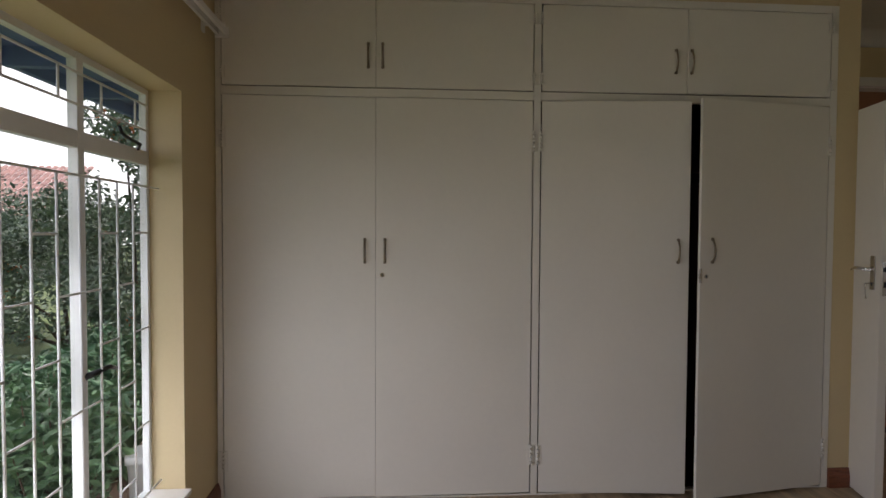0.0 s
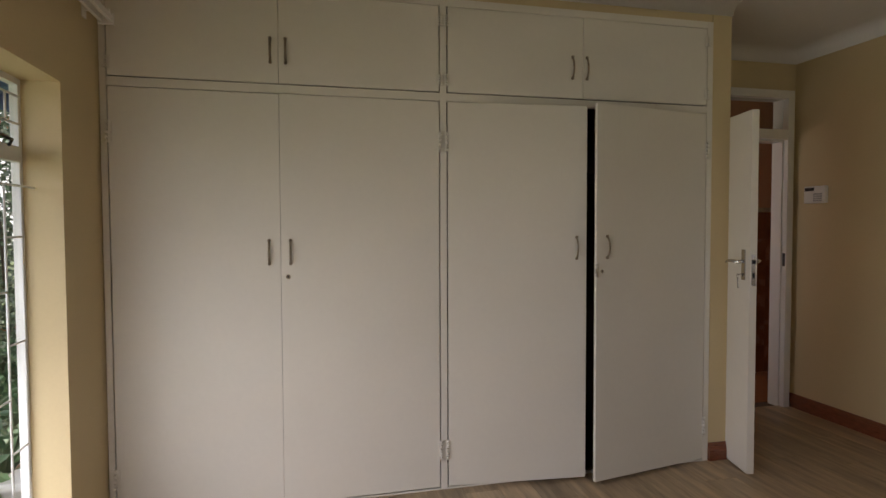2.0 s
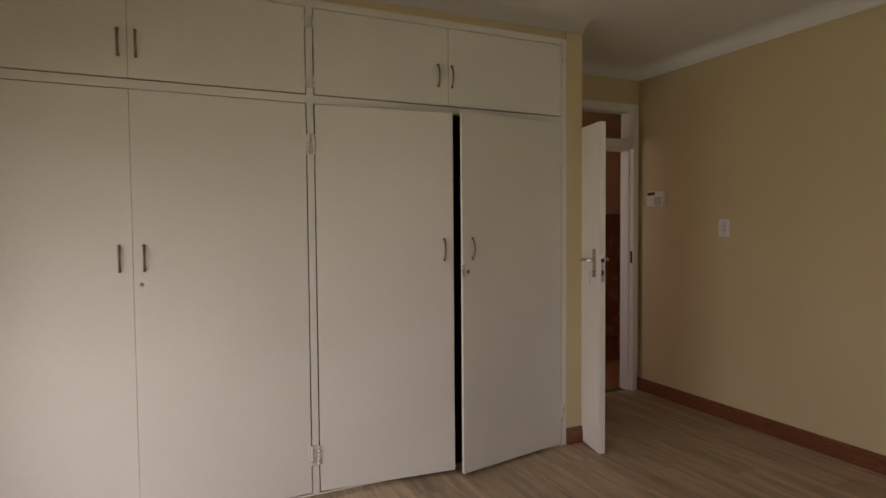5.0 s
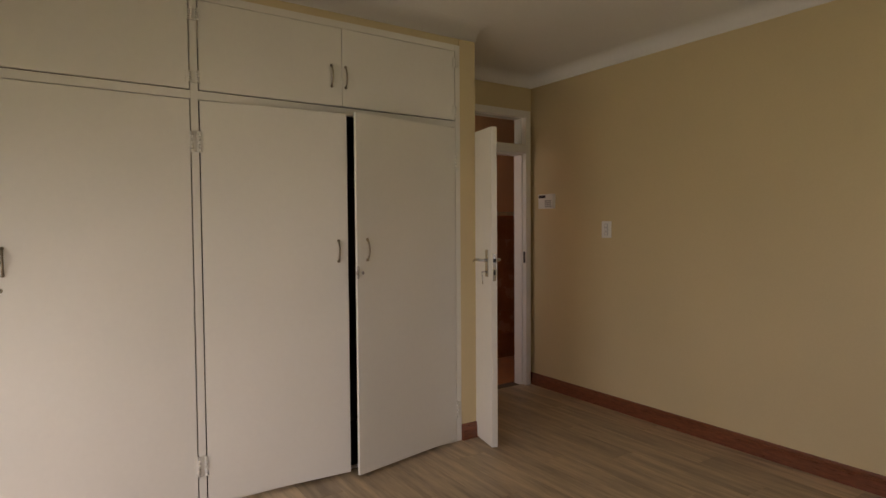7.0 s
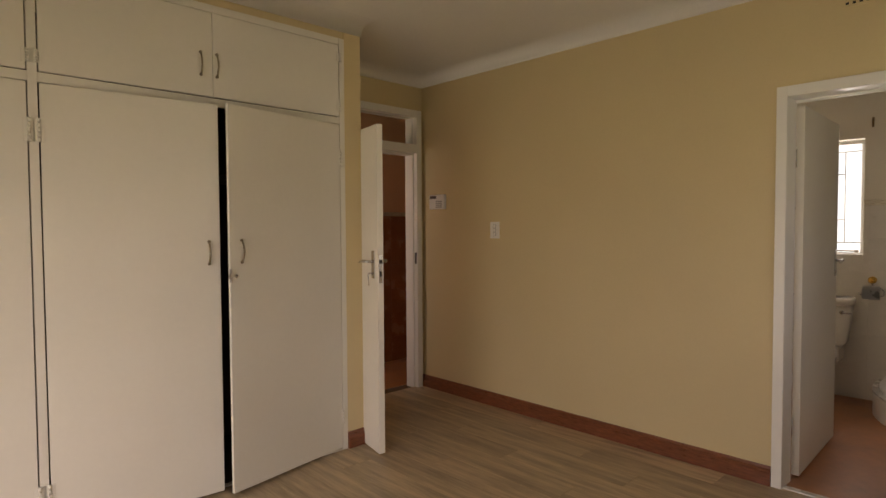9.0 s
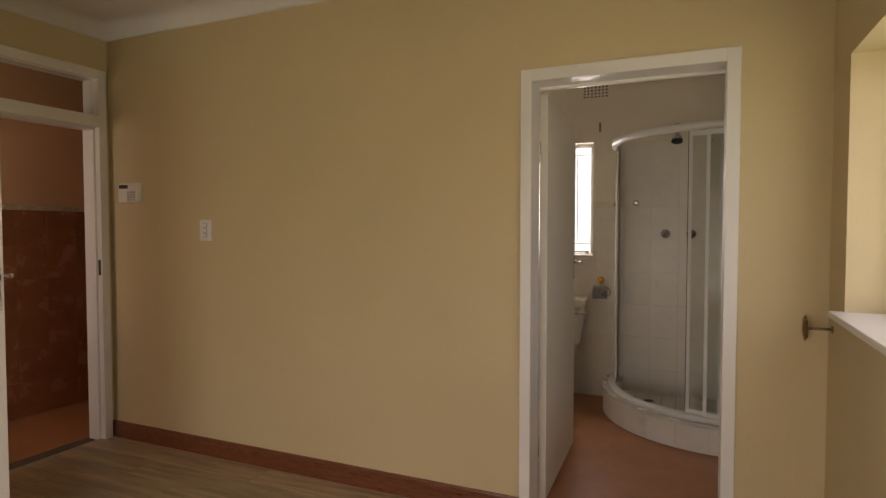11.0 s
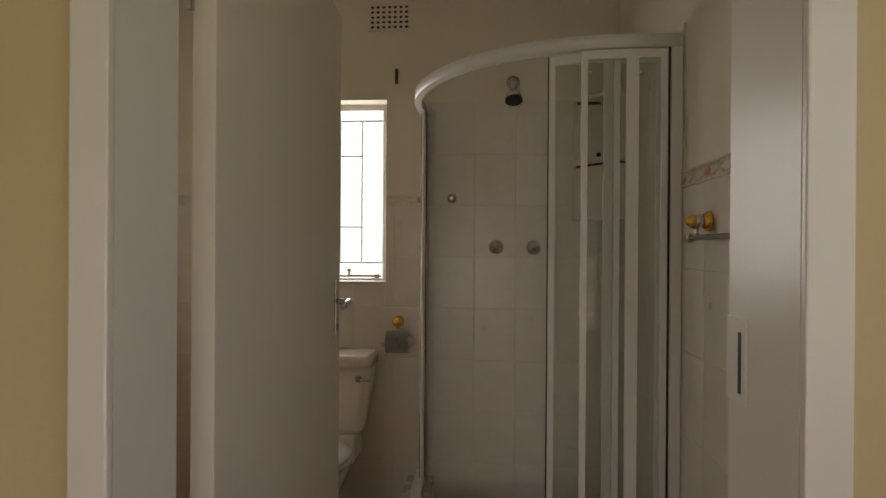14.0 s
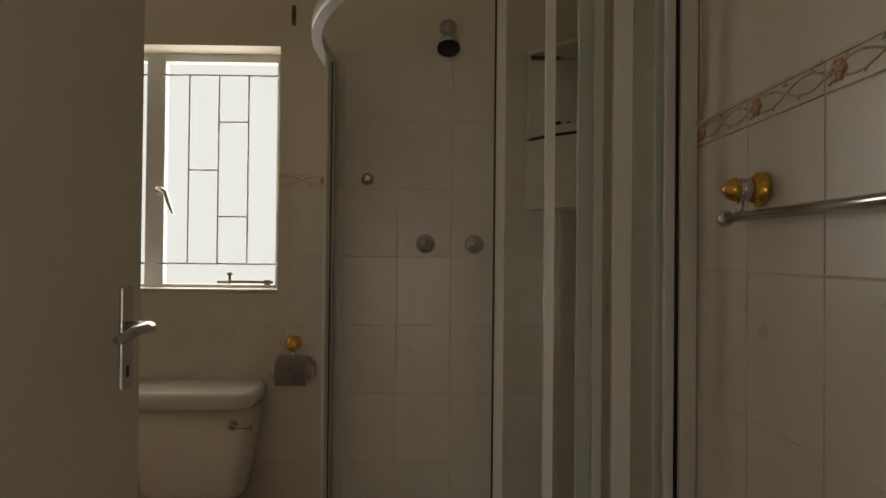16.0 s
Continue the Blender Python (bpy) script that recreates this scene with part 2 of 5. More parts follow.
def wall_boxes(along, t0, t1, u0, u1, z0, z1, holes=()):
    """A wall along x or y, t0 to t1 thick, with rectangular holes (u0, u1, z0, z1)."""
    bm = bmesh.new()
    us = sorted({u0, u1, *[h[0] for h in holes], *[h[1] for h in holes]})
    for a, b in zip(us, us[1:]):
        cuts = sorted([(h[2], h[3]) for h in holes if h[0] <= a and h[1] >= b])
        lo = z0
        for c, d in [*cuts, (z1, z1)]:
            if c > lo:
                if along == "x":
                    box(bm, a, b, t0, t1, lo, c)
                else:
                    box(bm, t0, t1, a, b, lo, c)
            lo = d
    bmesh.ops.remove_doubles(bm, verts=bm.verts, dist=1e-5)
    return bm


# ---- plan ----
XW, XE, YS, YN, HC = -0.975, 3.595, -0.42, 3.65, 2.73
YC = 2.88                       # cupboard front
PX0, PX1 = 2.262, 2.388         # plaster pier beside the cupboard
BX0, BX1, BY0, BY1 = 3.785, 5.865, -0.322, 2.1   # bathroom
WIN_Y0, WIN_Y1, WIN_Z0, WIN_Z1 = 0.05, 2.45, 0.25, 1.965
BD_Y0, BD_Y1, BD_Z = -0.06, 0.818, 2.11           # bathroom door hole

structure("wall_west", wall_boxes("y", XW - 0.172, XW, YS - 0.25, YN + 0.15, -0.3, HC, [(WIN_Y0, WIN_Y1, WIN_Z0, WIN_Z1)]), M_WALL, "cream painted plaster wall with a large window", "wall")
structure("wall_south", wall_boxes("x", YS - 0.25, YS, XW, BX0, -0.3, HC, [(1.76, 3.335, 1.10, 2.0)]), M_WALL, "cream painted plaster wall with a window", "wall")
structure("wall_east", wall_boxes("y", XE, BX0, YS, YN + 0.15, -0.3, HC, [(BD_Y0, BD_Y1, -0.02, BD_Z)]), M_WALL, "cream painted plaster wall with the bathroom doorway", "wall")
structure("wall_north", wall_boxes("x", YN, YN + 0.15, XW, XE, -0.3, HC, [(2.50, 3.57, -0.02, 2.425)]), M_WALL, "cream painted plaster wall with the passage doorway", "wall")
bm = boxes((PX0, PX1, YC + 0.004, YN, -0.05, HC), (XW, PX0, YC + 0.012, YC + 0.12, 2.585, HC))
structure("wall_pier", bm, M_WALL, "cream plaster pier and bulkhead round the built-in cupboard", "wall")
structure("wall_bath_back", wall_boxes("y", BX1, BX1 + 0.22, BY0 - 0.2, BY1 + 0.2, -0.3, HC, [(0.85, 1.81, 1.16, 2.11)]), M_BATHWALL, "pale painted bathroom wall above the tiles", "wall")
structure("wall_bath_south", wall_boxes("x", BY0 - 0.2, BY0, BX0, BX1, -0.3, HC), M_BATHWALL, "pale painted bathroom wall above the tiles", "wall")
structure("wall_bath_north", wall_boxes("x", BY1, BY1 + 0.2, BX0, BX1, -0.3, HC), M_BATHWALL, "pale painted bathroom side wall", "wall")
structure("wall_passage_far", wall_boxes("x", 4.6, 4.75, 1.0, 6.0, -0.3, HC), M_PEACH, "peach painted passage wall above brown tiles", "wall")
structure("wall_passage_side", wall_boxes("x", YN, YN + 0.15, BX0, 6.0, -0.3, HC), M_PEACH, "peach painted passage side wall", "wall")
structure("wall_passage_east", wall_boxes("y", 6.0, 6.15, YN, 4.75, -0.3, HC), M_PEACH, "peach painted far end wall of the passage", "wall")
# unseen end wall; its opening is added for the passage lamp
structure("wall_passage_end", wall_boxes("y", 1.0, 1.15, YN + 0.15, 4.6, -0.3, HC, [(3.85, 4.55, 1.0, 2.2)]), M_PEACH, "unseen peach end wall of the passage, with an opening added for light", "wall")

structure("ceiling", boxes((XW - 0.3, BX1 + 0.3, YS - 0.25, 4.75, HC, HC + 0.15)), M_CEIL, "flat white painted ceiling", "ceiling")


def sweep_loop(loop, profile):
    """A moulding inside a closed loop of wall corners (counter-clockwise); profile rows of (distance from the wall, z)."""
    bm = bmesh.new()
    n = len(loop)
    rings = []
    for d, z in profile:
        row = []
        for i in range(n):
            p, a, b = Vector(loop[i]), Vector(loop[i - 1]), Vector(loop[(i + 1) % n])
            e0, e1 = (p - a).normalized(), (b - p).normalized()
            n0, n1 = Vector((-e0.y, e0.x)), Vector((-e1.y, e1.x))
            row.append(bm.verts.new((*(p + d * (n0 + n1) / (1 + n0.dot(n1))), z)))
        rings.append(row)
    for a, b in zip(rings, rings[1:]):
        for i in range(n):
            j = (i + 1) % n
            bm.faces.new((a[i], a[j], b[j], b[i])).smooth = True
    return bm


room = [(XW, YS), (XE, YS), (XE, YN), (PX1, YN), (PX1, YC + 0.004), (XW, YC + 0.004)]


def coved(z):
    """A plain cove from height z on the wall up to the ceiling."""
    h = HC - z - 0.003
    curve = [(0.006 + 0.066 * (1 - math.cos(radians(a))), z + 0.001 + h * math.sin(radians(a))) for a in range(0, 91, 10)]
    return [(0.001, z), (0.005, z)] + curve + [(0.076, HC - 0.0005)]


structure("cornice", sweep_loop(room, coved(2.628)), M_CEIL, "white coved plaster cornice along the ceiling", "cornice")
bath = [(BX0, BY0), (BX1, BY0), (BX1, BY1), (BX0, BY1)]
structure("cornice_bath", sweep_loop(bath, coved(2.664)), M_CEIL, "white coved plaster cornice in the bathroom", "cornice")


def skirting(name, x0, y0, x1, y1, nx, ny):
    """A moulded skirting board from one point to another; (nx, ny) points into the room."""
    prof = [(0, 0), (0.019, 0), (0.019, 0.068), (0.015, 0.072), (0.017, 0.078), (0.012, 0.084), (0.014, 0.09), (0.009, 0.097), (0.007, 0.103), (0, 0.105)]
    bm = bmesh.new()
    ends = [[bm.verts.new((x + nx * d, y + ny * d, z)) for d, z in prof] for x, y in ((x0, y0), (x1, y1))]
    for i in range(len(prof)):
        j = (i + 1) % len(prof)
        bm.faces.new((ends[0][i], ends[0][j], ends[1][j], ends[1][i]))
    bm.faces.new(ends[0])
    bm.faces.new(ends[1][::-1])
    return structure(name, bm, M_SKIRT, "red-brown stained wooden skirting board with ridged top", "skirting board")


skirting("baseboard_east", XE, 0.822, XE, YN, -1, 0)
skirting("baseboard_south", XW, YS, XE - 0.02, YS, 0, 1)
skirting("baseboard_east_end", XE, YS + 0.02, XE, -0.092, -1, 0)
skirting("baseboard_west", XW, YS + 0.02, XW, YC, 1, 0)
skirting("baseboard_pier", PX0 + 0.001, YC + 0.004, PX1 + 0.019, YC + 0.004, 0, -1)
skirting("baseboard_pier_side", PX1, YC + 0.004, PX1, YN, 1, 0)

floor = structure("floor", boxes((XW, BX0 - 0.16, YS, YN + 0.15, -0.25, -0.009)), M_SOIL, "grey-brown oak laminate floor", "floor")
structure("floor_bath", boxes((BX0 - 0.16, BX1, BY0, BY1, -0.25, -0.004)), M_BATHFLOOR, "orange-brown terracotta bathroom floor", "floor")
structure("floor_passage", boxes((1.15, 6.0, YN + 0.15, 4.6, -0.25, -0.006)), M_BATHFLOOR, "orange-brown passage floor", "floor")
structure("threshold", boxes((3.60, 3.645, BD_Y0 + 0.02, BD_Y1 - 0.02, -0.01, 0.006), bevel=0.004), M_MARBLE, "worn pale threshold strip in the bathroom doorway", "threshold")

# ---- bedroom window ----
def rod_grid(name, parent, x, ys, z0, z1, ties, r=0.0043):
    """Burglar bars: upright rods, two rails and staggered short ties."""
    for z in (z0, z1):
        part("rail", cyl(bmesh.new(), (x, ys[0] - 0.11, z), (x, ys[-1] + 0.11, z), r, seg=8), M_STEELW, parent)
    for i, y in enumerate(ys):
        part("bar", cyl(bmesh.new(), (x, y, z0), (x, y, z1), r, seg=8), M_STEELW, parent)
        if i + 1 < len(ys):
            for z in ties[i % len(ties)]:
                part("tie", cyl(bmesh.new(), (x, y, z), (x, ys[i + 1], z), r * 0.9, seg=8), M_STEELW, parent)


xw0, xw1 = XW - 0.165, XW - 0.135
win = thing("window_1", "large white steel casement window with many panes", "window", pose(0, 0, 0), kind="structure")
fr = bmesh.new()
f = 0.024
MULL = (0.555, 0.595), (1.905, 1.945)
TR0, TR1 = 1.650, 1.708
for s in ((WIN_Y0, WIN_Y0 + f, WIN_Z0, WIN_Z1), (WIN_Y1 - f, WIN_Y1, WIN_Z0, WIN_Z1)):
    box(fr, xw0, xw1, s[0], s[1], s[2], s[3], 0.003)
cols = [(WIN_Y0 + f, MULL[0][0]), (MULL[0][1], MULL[1][0]), (MULL[1][1], WIN_Y1 - f)]
for a, b in MULL:
    box(fr, xw0, xw1 + 0.004, a, b, WIN_Z0, WIN_Z1, 0.003)
for a, b in cols:
    box(fr, xw0, xw1, a, b, WIN_Z0, WIN_Z0 + f)
    box(fr, xw0, xw1, a, b, WIN_Z1 - f, WIN_Z1)
    box(fr, xw0, xw1 + 0.002, a, b, TR0, TR1)
part("window_frame", fr, M_STEELW, win, "white painted steel frame")
for a, b in cols:
    for c, d in ((WIN_Z0 + f, TR0), (TR1, WIN_Z1 - f)):
        pane = part("pane", boxes((xw0 + 0.012, xw0 + 0.016, a, b, c, d)), M_GLASS, win, "clear window glass")
        pane.visible_shadow = False
part("window_sill", boxes((xw1, XW + 0.03, WIN_Y0 + 0.002, WIN_Y1 - 0.002, WIN_Z0 + 0.001, WIN_Z0 + 0.022), bevel=0.004), M_TRIM, win, "white painted sill board")
for a, b, k in ((cols[2][0], cols[2][1], 1), (cols[0][0], cols[0][1], 0)):
    st = bmesh.new()
    y = (a + b) / 2
    tube(st, [(xw1 + 0.01, y + 0.14, TR1 - 0.005), (xw1 + 0.028, y + 0.12, TR1 + 0.012), (xw1 + 0.035, y - 0.02, TR1 + 0.022), (xw1 + 0.04, y - 0.06, TR1 + 0.03), (xw1 + 0.04, y - 0.075, TR1 + 0.05)], 0.006)
    part("stay", st, M_BLACK, win, "black iron window stay")
    hd = bmesh.new()
    y = a + 0.01 if k else b - 0.01
    s = 1 if k else -1
    tube(hd, [(xw1, y - s * 0.02, 0.885), (xw1 + 0.035, y, 0.90), (xw1 + 0.045, y + s * 0.05, 0.905), (xw1 + 0.042, y + s * 0.11, 0.885)], [0.012, 0.009, 0.008, 0.005])
    part("latch", hd, M_BLACK, win, "black iron latch handle")

bars = tagged(new("burglar_bars"), "white painted steel burglar bars inside the window", "burglar bars")
ys = [0.126 + 0.1225 * i for i in range(19)]
TIE_A, TIE_B = (1.37, 0.99, 0.605), (1.18, 0.80, 0.42)
rod_grid("low", bars, XW - 0.095, ys, 0.315, 1.555, [(TIE_A if (i % 2 == 0) == (i < 14) else TIE_B) for i in range(18)])
rod_grid("high", bars, XW - 0.095, [0.235 + 0.25 * i for i in range(9)], 1.778, 1.878, [()])

rail = thing("curtain_track", "white double curtain track above the window", "curtain track")
part("track", boxes((XW + 0.045, XW + 0.06, -0.1, 2.76, 2.305, 2.335), (XW + 0.085, XW + 0.10, -0.1, 2.76, 2.305, 2.335), bevel=0.003), M_PLAST, rail)
for y in (-0.05, 1.3, 2.70):
    part("bracket", boxes((XW, XW + 0.105, y, y + 0.02, 2.33, 2.345), (XW, XW + 0.008, y - 0.01, y + 0.03, 2.30, 2.36), bevel=0.002), M_PLAST, rail)
part("end_stop", boxes((XW + 0.04, XW + 0.105, 2.76, 2.775, 2.295, 2.345), bevel=0.003), M_PLAST, rail)

win2 = thing("window_2", "white steel window in a plaster reveal", "window", pose(0, 0, 0), kind="structure")
fr = bmesh.new()
for a, b, c, d in ((1.76, 3.335, 1.10, 1.14), (1.76, 3.335, 1.96, 2.0), (1.76, 1.80, 1.14, 1.96), (3.295, 3.335, 1.14, 1.96), (2.52, 2.57, 1.14, 1.96)):
    box(fr, a, b, YS - 0.17, YS - 0.14, c, d)
part("window_frame", fr, M_STEELW, win2)
for a, b in ((1.80, 2.52), (2.57, 3.295)):
    pane = part("pane", boxes((a, b, YS - 0.157, YS - 0.153, 1.14, 1.96)), M_GLASS, win2)
    pane.visible_shadow = False
part("window_sill", boxes((1.72, 3.36, YS - 0.14, YS + 0.045, 1.085, 1.108), bevel=0.004), M_TRIM, win2, "white painted sill board")

hb = thing("curtain_holdback", "tarnished brass curtain holdback with a ridged disc", "curtain holdback")
cx, cz = 3.512, 1.018
st = cyl(bmesh.new(), (cx, YS, cz), (cx, YS + 0.085, cz), 0.0055)
cyl(st, (cx, YS, cz), (cx, YS + 0.006, cz), 0.014)
part("stem", st, M_BRASS, hb)
disc = bmesh.new()
seg, rows = 36, [(0.0, 0.02), (0.004, 0.042), (0.010, 0.048), (0.013, 0.040), (0.010, 0.030), (0.015, 0.024), (0.018, 0.012), (0.016, 0.002)]
rings = []
for d, r in rows:
    rings.append([disc.verts.new((cx + r * (1 + 0.07 * math.cos(8 * 2 * math.pi * k / seg)) * math.cos(2 * math.pi * k / seg), YS + 0.082 + d, cz + r * (1 + 0.07 * math.cos(8 * 2 * math.pi * k / seg)) * math.sin(2 * math.pi * k / seg))) for k in range(seg)])
for a, b in zip(rings, rings[1:]):
    for k in range(seg):
        disc.faces.new((a[k], a[(k + 1) % seg], b[(k + 1) % seg], b[k]))
disc.faces.new(rings[0])
disc.faces.new(rings[-1])
part("disc", disc, M_HOLD, hb, "scalloped dark brass disc")

# ---- built-in cupboard ----
CX = dict(l=-0.972, a=-0.944, m1=-0.181, b=0.626, c=0.662, m2=1.432, d=2.224, r=2.262)
ZB, ZL, ZU, ZT, ZF = 0.012, 2.056, 2.098, 2.545, 2.585
cup = thing("built_in_cupboard", "off-white painted built-in wardrobe with doors and top lockers", "cupboard", pose(0, YC, 0))
cup.location = (0, 0, 0)
fr = bmesh.new()
for x0, x1 in ((CX["l"], CX["a"]), (CX["b"], CX["c"]), (CX["d"], CX["r"])):
    box(fr, x0, x1, YC, YC + 0.03, 0, ZF, 0.002)
for x0, x1 in ((CX["a"], CX["b"]), (CX["c"], CX["d"])):
    for z0, z1 in ((ZT, ZF), (ZL, ZU), (0.0, ZB - 0.004)):
        box(fr, x0, x1, YC + 0.001, YC + 0.028, z0, z1)
part("face_frame", fr, M_CUP, cup, "off-white painted face frame")
# boards coloured dark so that the door gaps read as shaded
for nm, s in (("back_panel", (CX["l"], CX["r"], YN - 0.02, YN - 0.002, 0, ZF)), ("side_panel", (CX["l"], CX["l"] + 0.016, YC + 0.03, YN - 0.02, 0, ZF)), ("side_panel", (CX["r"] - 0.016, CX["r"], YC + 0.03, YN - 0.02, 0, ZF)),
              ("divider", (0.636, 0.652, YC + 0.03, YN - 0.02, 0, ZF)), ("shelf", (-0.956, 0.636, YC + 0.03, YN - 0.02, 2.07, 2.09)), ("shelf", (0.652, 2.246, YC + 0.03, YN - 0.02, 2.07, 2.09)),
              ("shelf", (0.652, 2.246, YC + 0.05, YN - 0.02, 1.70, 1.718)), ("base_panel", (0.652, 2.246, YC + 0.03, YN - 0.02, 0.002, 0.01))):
    part(nm, boxes(s), M_DARK, cup, "inside board, coloured dark to stand for shade")


def pull(parent, x, z, label="bowed dull metal pull handle", h=0.115, y=-0.024):
    bm = bmesh.new()
    n = 12
    pts = [(x, y - 0.002 - 0.022 * math.sin(math.pi * i / n) ** 0.7, z - h / 2 + h * i / n) for i in range(n + 1)]
    tube(bm, pts, [0.0075 if i in (0, n) else 0.0068 for i in range(n + 1)], seg=8, flat=0.75)
    for s in (-1, 1):
        cyl(bm, (x, y, z + s * h / 2), (x, y - 0.006, z + s * h / 2), 0.0085, seg=10)
    return part("handle", bm, M_BRASS, parent, label)


def hinge(parent, x, z, h=0.105, y=-0.003):
    """Butt hinge: two screwed leaves and a knuckle in five lengths, thick with paint."""
    bm = bmesh.new()
    for k in range(5):
        cyl(bm, (x, y - 0.005, z - h / 2 + k * h / 5 + 0.0015), (x, y - 0.005, z - h / 2 + (k + 1) * h / 5 - 0.0015), 0.0068, seg=8)
    for s in (-1, 1):
        box(bm, min(x + s * 0.004, x + s * 0.021), max(x + s * 0.004, x + s * 0.021), y - 0.0035, y + 0.004, z - h / 2, z + h / 2, 0.001)
        for dz in (-0.33, 0, 0.33):
            cyl(bm, (x + s * 0.013, y - 0.0035, z + dz * h), (x + s * 0.013, y - 0.0052, z + dz * h), 0.0035, seg=8)
    return part("hinge", bm, M_CUP, parent, "painted-over butt hinge")


def cupboard_door(x_hinge, width, side, z0, z1, swing, hx, hz, keyhole=None):
    """side +1: the door runs to +x from its hinge; swing in degrees outward."""
    d = new("door")
    d.parent = cup
    t = 0.004
    bm = boxes((0.006 if side > 0 else -width + 0.001, width - 0.001 if side > 0 else -0.006, -t, 0.015, z0 + 0.0055, z1 - 0.0045), bevel=0.002)
    bmesh.ops.recalc_face_normals(bm, faces=bm.faces)
    me = bpy.data.meshes.new("door")
    bm.to_mesh(me)
    bm.free()
    me.materials.append(M_CUP)
    bpy.data.objects.remove(d)
    d = new("door", me)
    d.parent = cup
    d.matrix_local = pose(x_hinge, YC, 0, 0, 0, -side * swing)
    pull(d, side * hx, hz, y=-t)
    if keyhole:
        k = bmesh.new()
        cyl(k, (side * keyhole[0], -t, keyhole[1]), (side * keyhole[0], -t - 0.0015, keyhole[1]), 0.011, seg=14)
        part("escutcheon", k, M_CHROME, d, "small metal keyhole plate")
        k = cyl(bmesh.new(), (side * keyhole[0], -t - 0.001, keyhole[1] + 0.003), (side * keyhole[0], -t - 0.0022, keyhole[1] + 0.003), 0.0035, seg=8)
        box(k, side * keyhole[0] - 0.0018, side * keyhole[0] + 0.0018, -t - 0.0022, -t - 0.001, keyhole[1] - 0.008, keyhole[1] + 0.003)
        part("keyhole", k, M_BLACK, d)
    return d


W1, W2, W3, W4 = CX["m1"] - CX["a"], CX["b"] - CX["m1"], CX["m2"] - CX["c"], CX["d"] - CX["m2"]
cupboard_door(CX["a"], W1, 1, ZB, ZL, 0.0, W1 - 0.055, 1.28)
cupboard_door(CX["b"], W2, -1, ZB, ZL, 0.6, W2 - 0.046, 1.28, (W2 - 0.034, 1.158))
cupboard_door(CX["c"], W3, 1, ZB, ZL, SWING3, W3 - 0.058, 1.285)
d4 = cupboard_door(CX["d"], W4, -1, ZB, ZL, SWING4, W4 - 0.07, 1.29, (W4 - 0.038, 1.16))
lk = boxes((-W4 - 0.004, -W4 + 0.004, -0.014, -0.004, 1.13, 1.20), (-W4 - 0.012, -W4 - 0.003, -0.013, -0.006, 1.15, 1.175))
part("lock", lk, M_CHROME, d4, "metal lock bolt on the door edge")
cupboard_door(CX["a"], W1, 1, ZU, ZT, 0.0, W1 - 0.038, 2.26)
cupboard_door(CX["b"], W2, -1, ZU, ZT, 0.25, W2 - 0.034, 2.26)
cupboard_door(CX["c"], W3, 1, ZU, ZT, 0.3, W3 - 0.062, 2.268)
cupboard_door(CX["d"], W4, -1, ZU, ZT, 0.4, W4 - 0.022, 2.268)
for x in (CX["a"], CX["b"], CX["c"], CX["d"]):
    for z in (1.845, 0.215, 2.165, 2.47):
        hinge(cup, x, z, 0.105 if z < 2 else 0.06, YC - 0.004)

# ---- passage door ----
def lever_handle(door, x, z, y, out, direct, key=False):
    """A long back plate with a lever; out: -1 or 1 along y; direct: the way that the lever points along x."""
    part("backplate", boxes((x - 0.019, x + 0.019, min(y, y + out * 0.007), max(y, y + out * 0.007), z - 0.105, z + 0.068), bevel=0.003), M_CHROME, door, "chrome back plate")
    bm = bmesh.new()
    cyl(bm, (x, y, z), (x, y + out * 0.04, z), 0.009)
    tube(bm, [(x - direct * 0.006, y + out * 0.042, z), (x + direct * 0.03, y + out * 0.05, z + 0.003), (x + direct * 0.075, y + out * 0.052, z + 0.002), (x + direct * 0.115, y + out * 0.046, z - 0.008)], [0.011, 0.0105, 0.009, 0.007], flat=0.7)
    part("lever", bm, M_CHROME, door, "chrome lever handle")
    part("keyhole", boxes((x - 0.003, x + 0.003, min(y + out * 0.0065, y + out * 0.008), max(y + out * 0.0065, y + out * 0.008), z - 0.085, z - 0.066)), M_BLACK, door)
    if key:
        bm = cyl(bmesh.new(), (x, y, z - 0.072), (x, y + out * 0.035, z - 0.072), 0.0035, seg=8)
        part("key", bm, M_CHROME, door, "key in the lock")
        bm = bmesh.new()
        tube(bm, [(x + 0.009 * math.cos(a), y + out * 0.036, z - 0.082 + 0.012 * math.sin(a)) for a in [2 * math.pi * k / 14 for k in range(14)]], 0.0018, seg=6)
        tube(bm, [(x, y + out * 0.036, z - 0.094), (x + 0.004, y + out * 0.034, z - 0.15)], 0.003, seg=6)
        box(bm, x + 0.001, x + 0.015, y + out * 0.036 - 0.0015, y + out * 0.036 + 0.0015, z - 0.148, z - 0.14)
        part("key_ring", bm, M_CHROME, door, "spare key on a ring")


fr1 = thing("door_frame_passage", "white painted wooden door frame with a fanlight above", "door frame", kind="structure")
bm = bmesh.new()
FX0, FX1, FZ = 2.50, 3.57, 2.425
for x0, x1 in ((FX0, FX0 + 0.055), (FX1 - 0.055, FX1)):
    box(bm, x0, x1, YN - 0.022, YN + 0.13, -0.008, FZ, 0.003)
box(bm, FX0 + 0.055, FX1 - 0.055, YN - 0.022, YN + 0.13, FZ - 0.06, FZ, 0.003)
box(bm, FX0 + 0.055, FX1 - 0.055, YN - 0.022, YN + 0.13, 2.055, 2.13, 0.003)
part("frame", bm, M_TRIM, fr1)
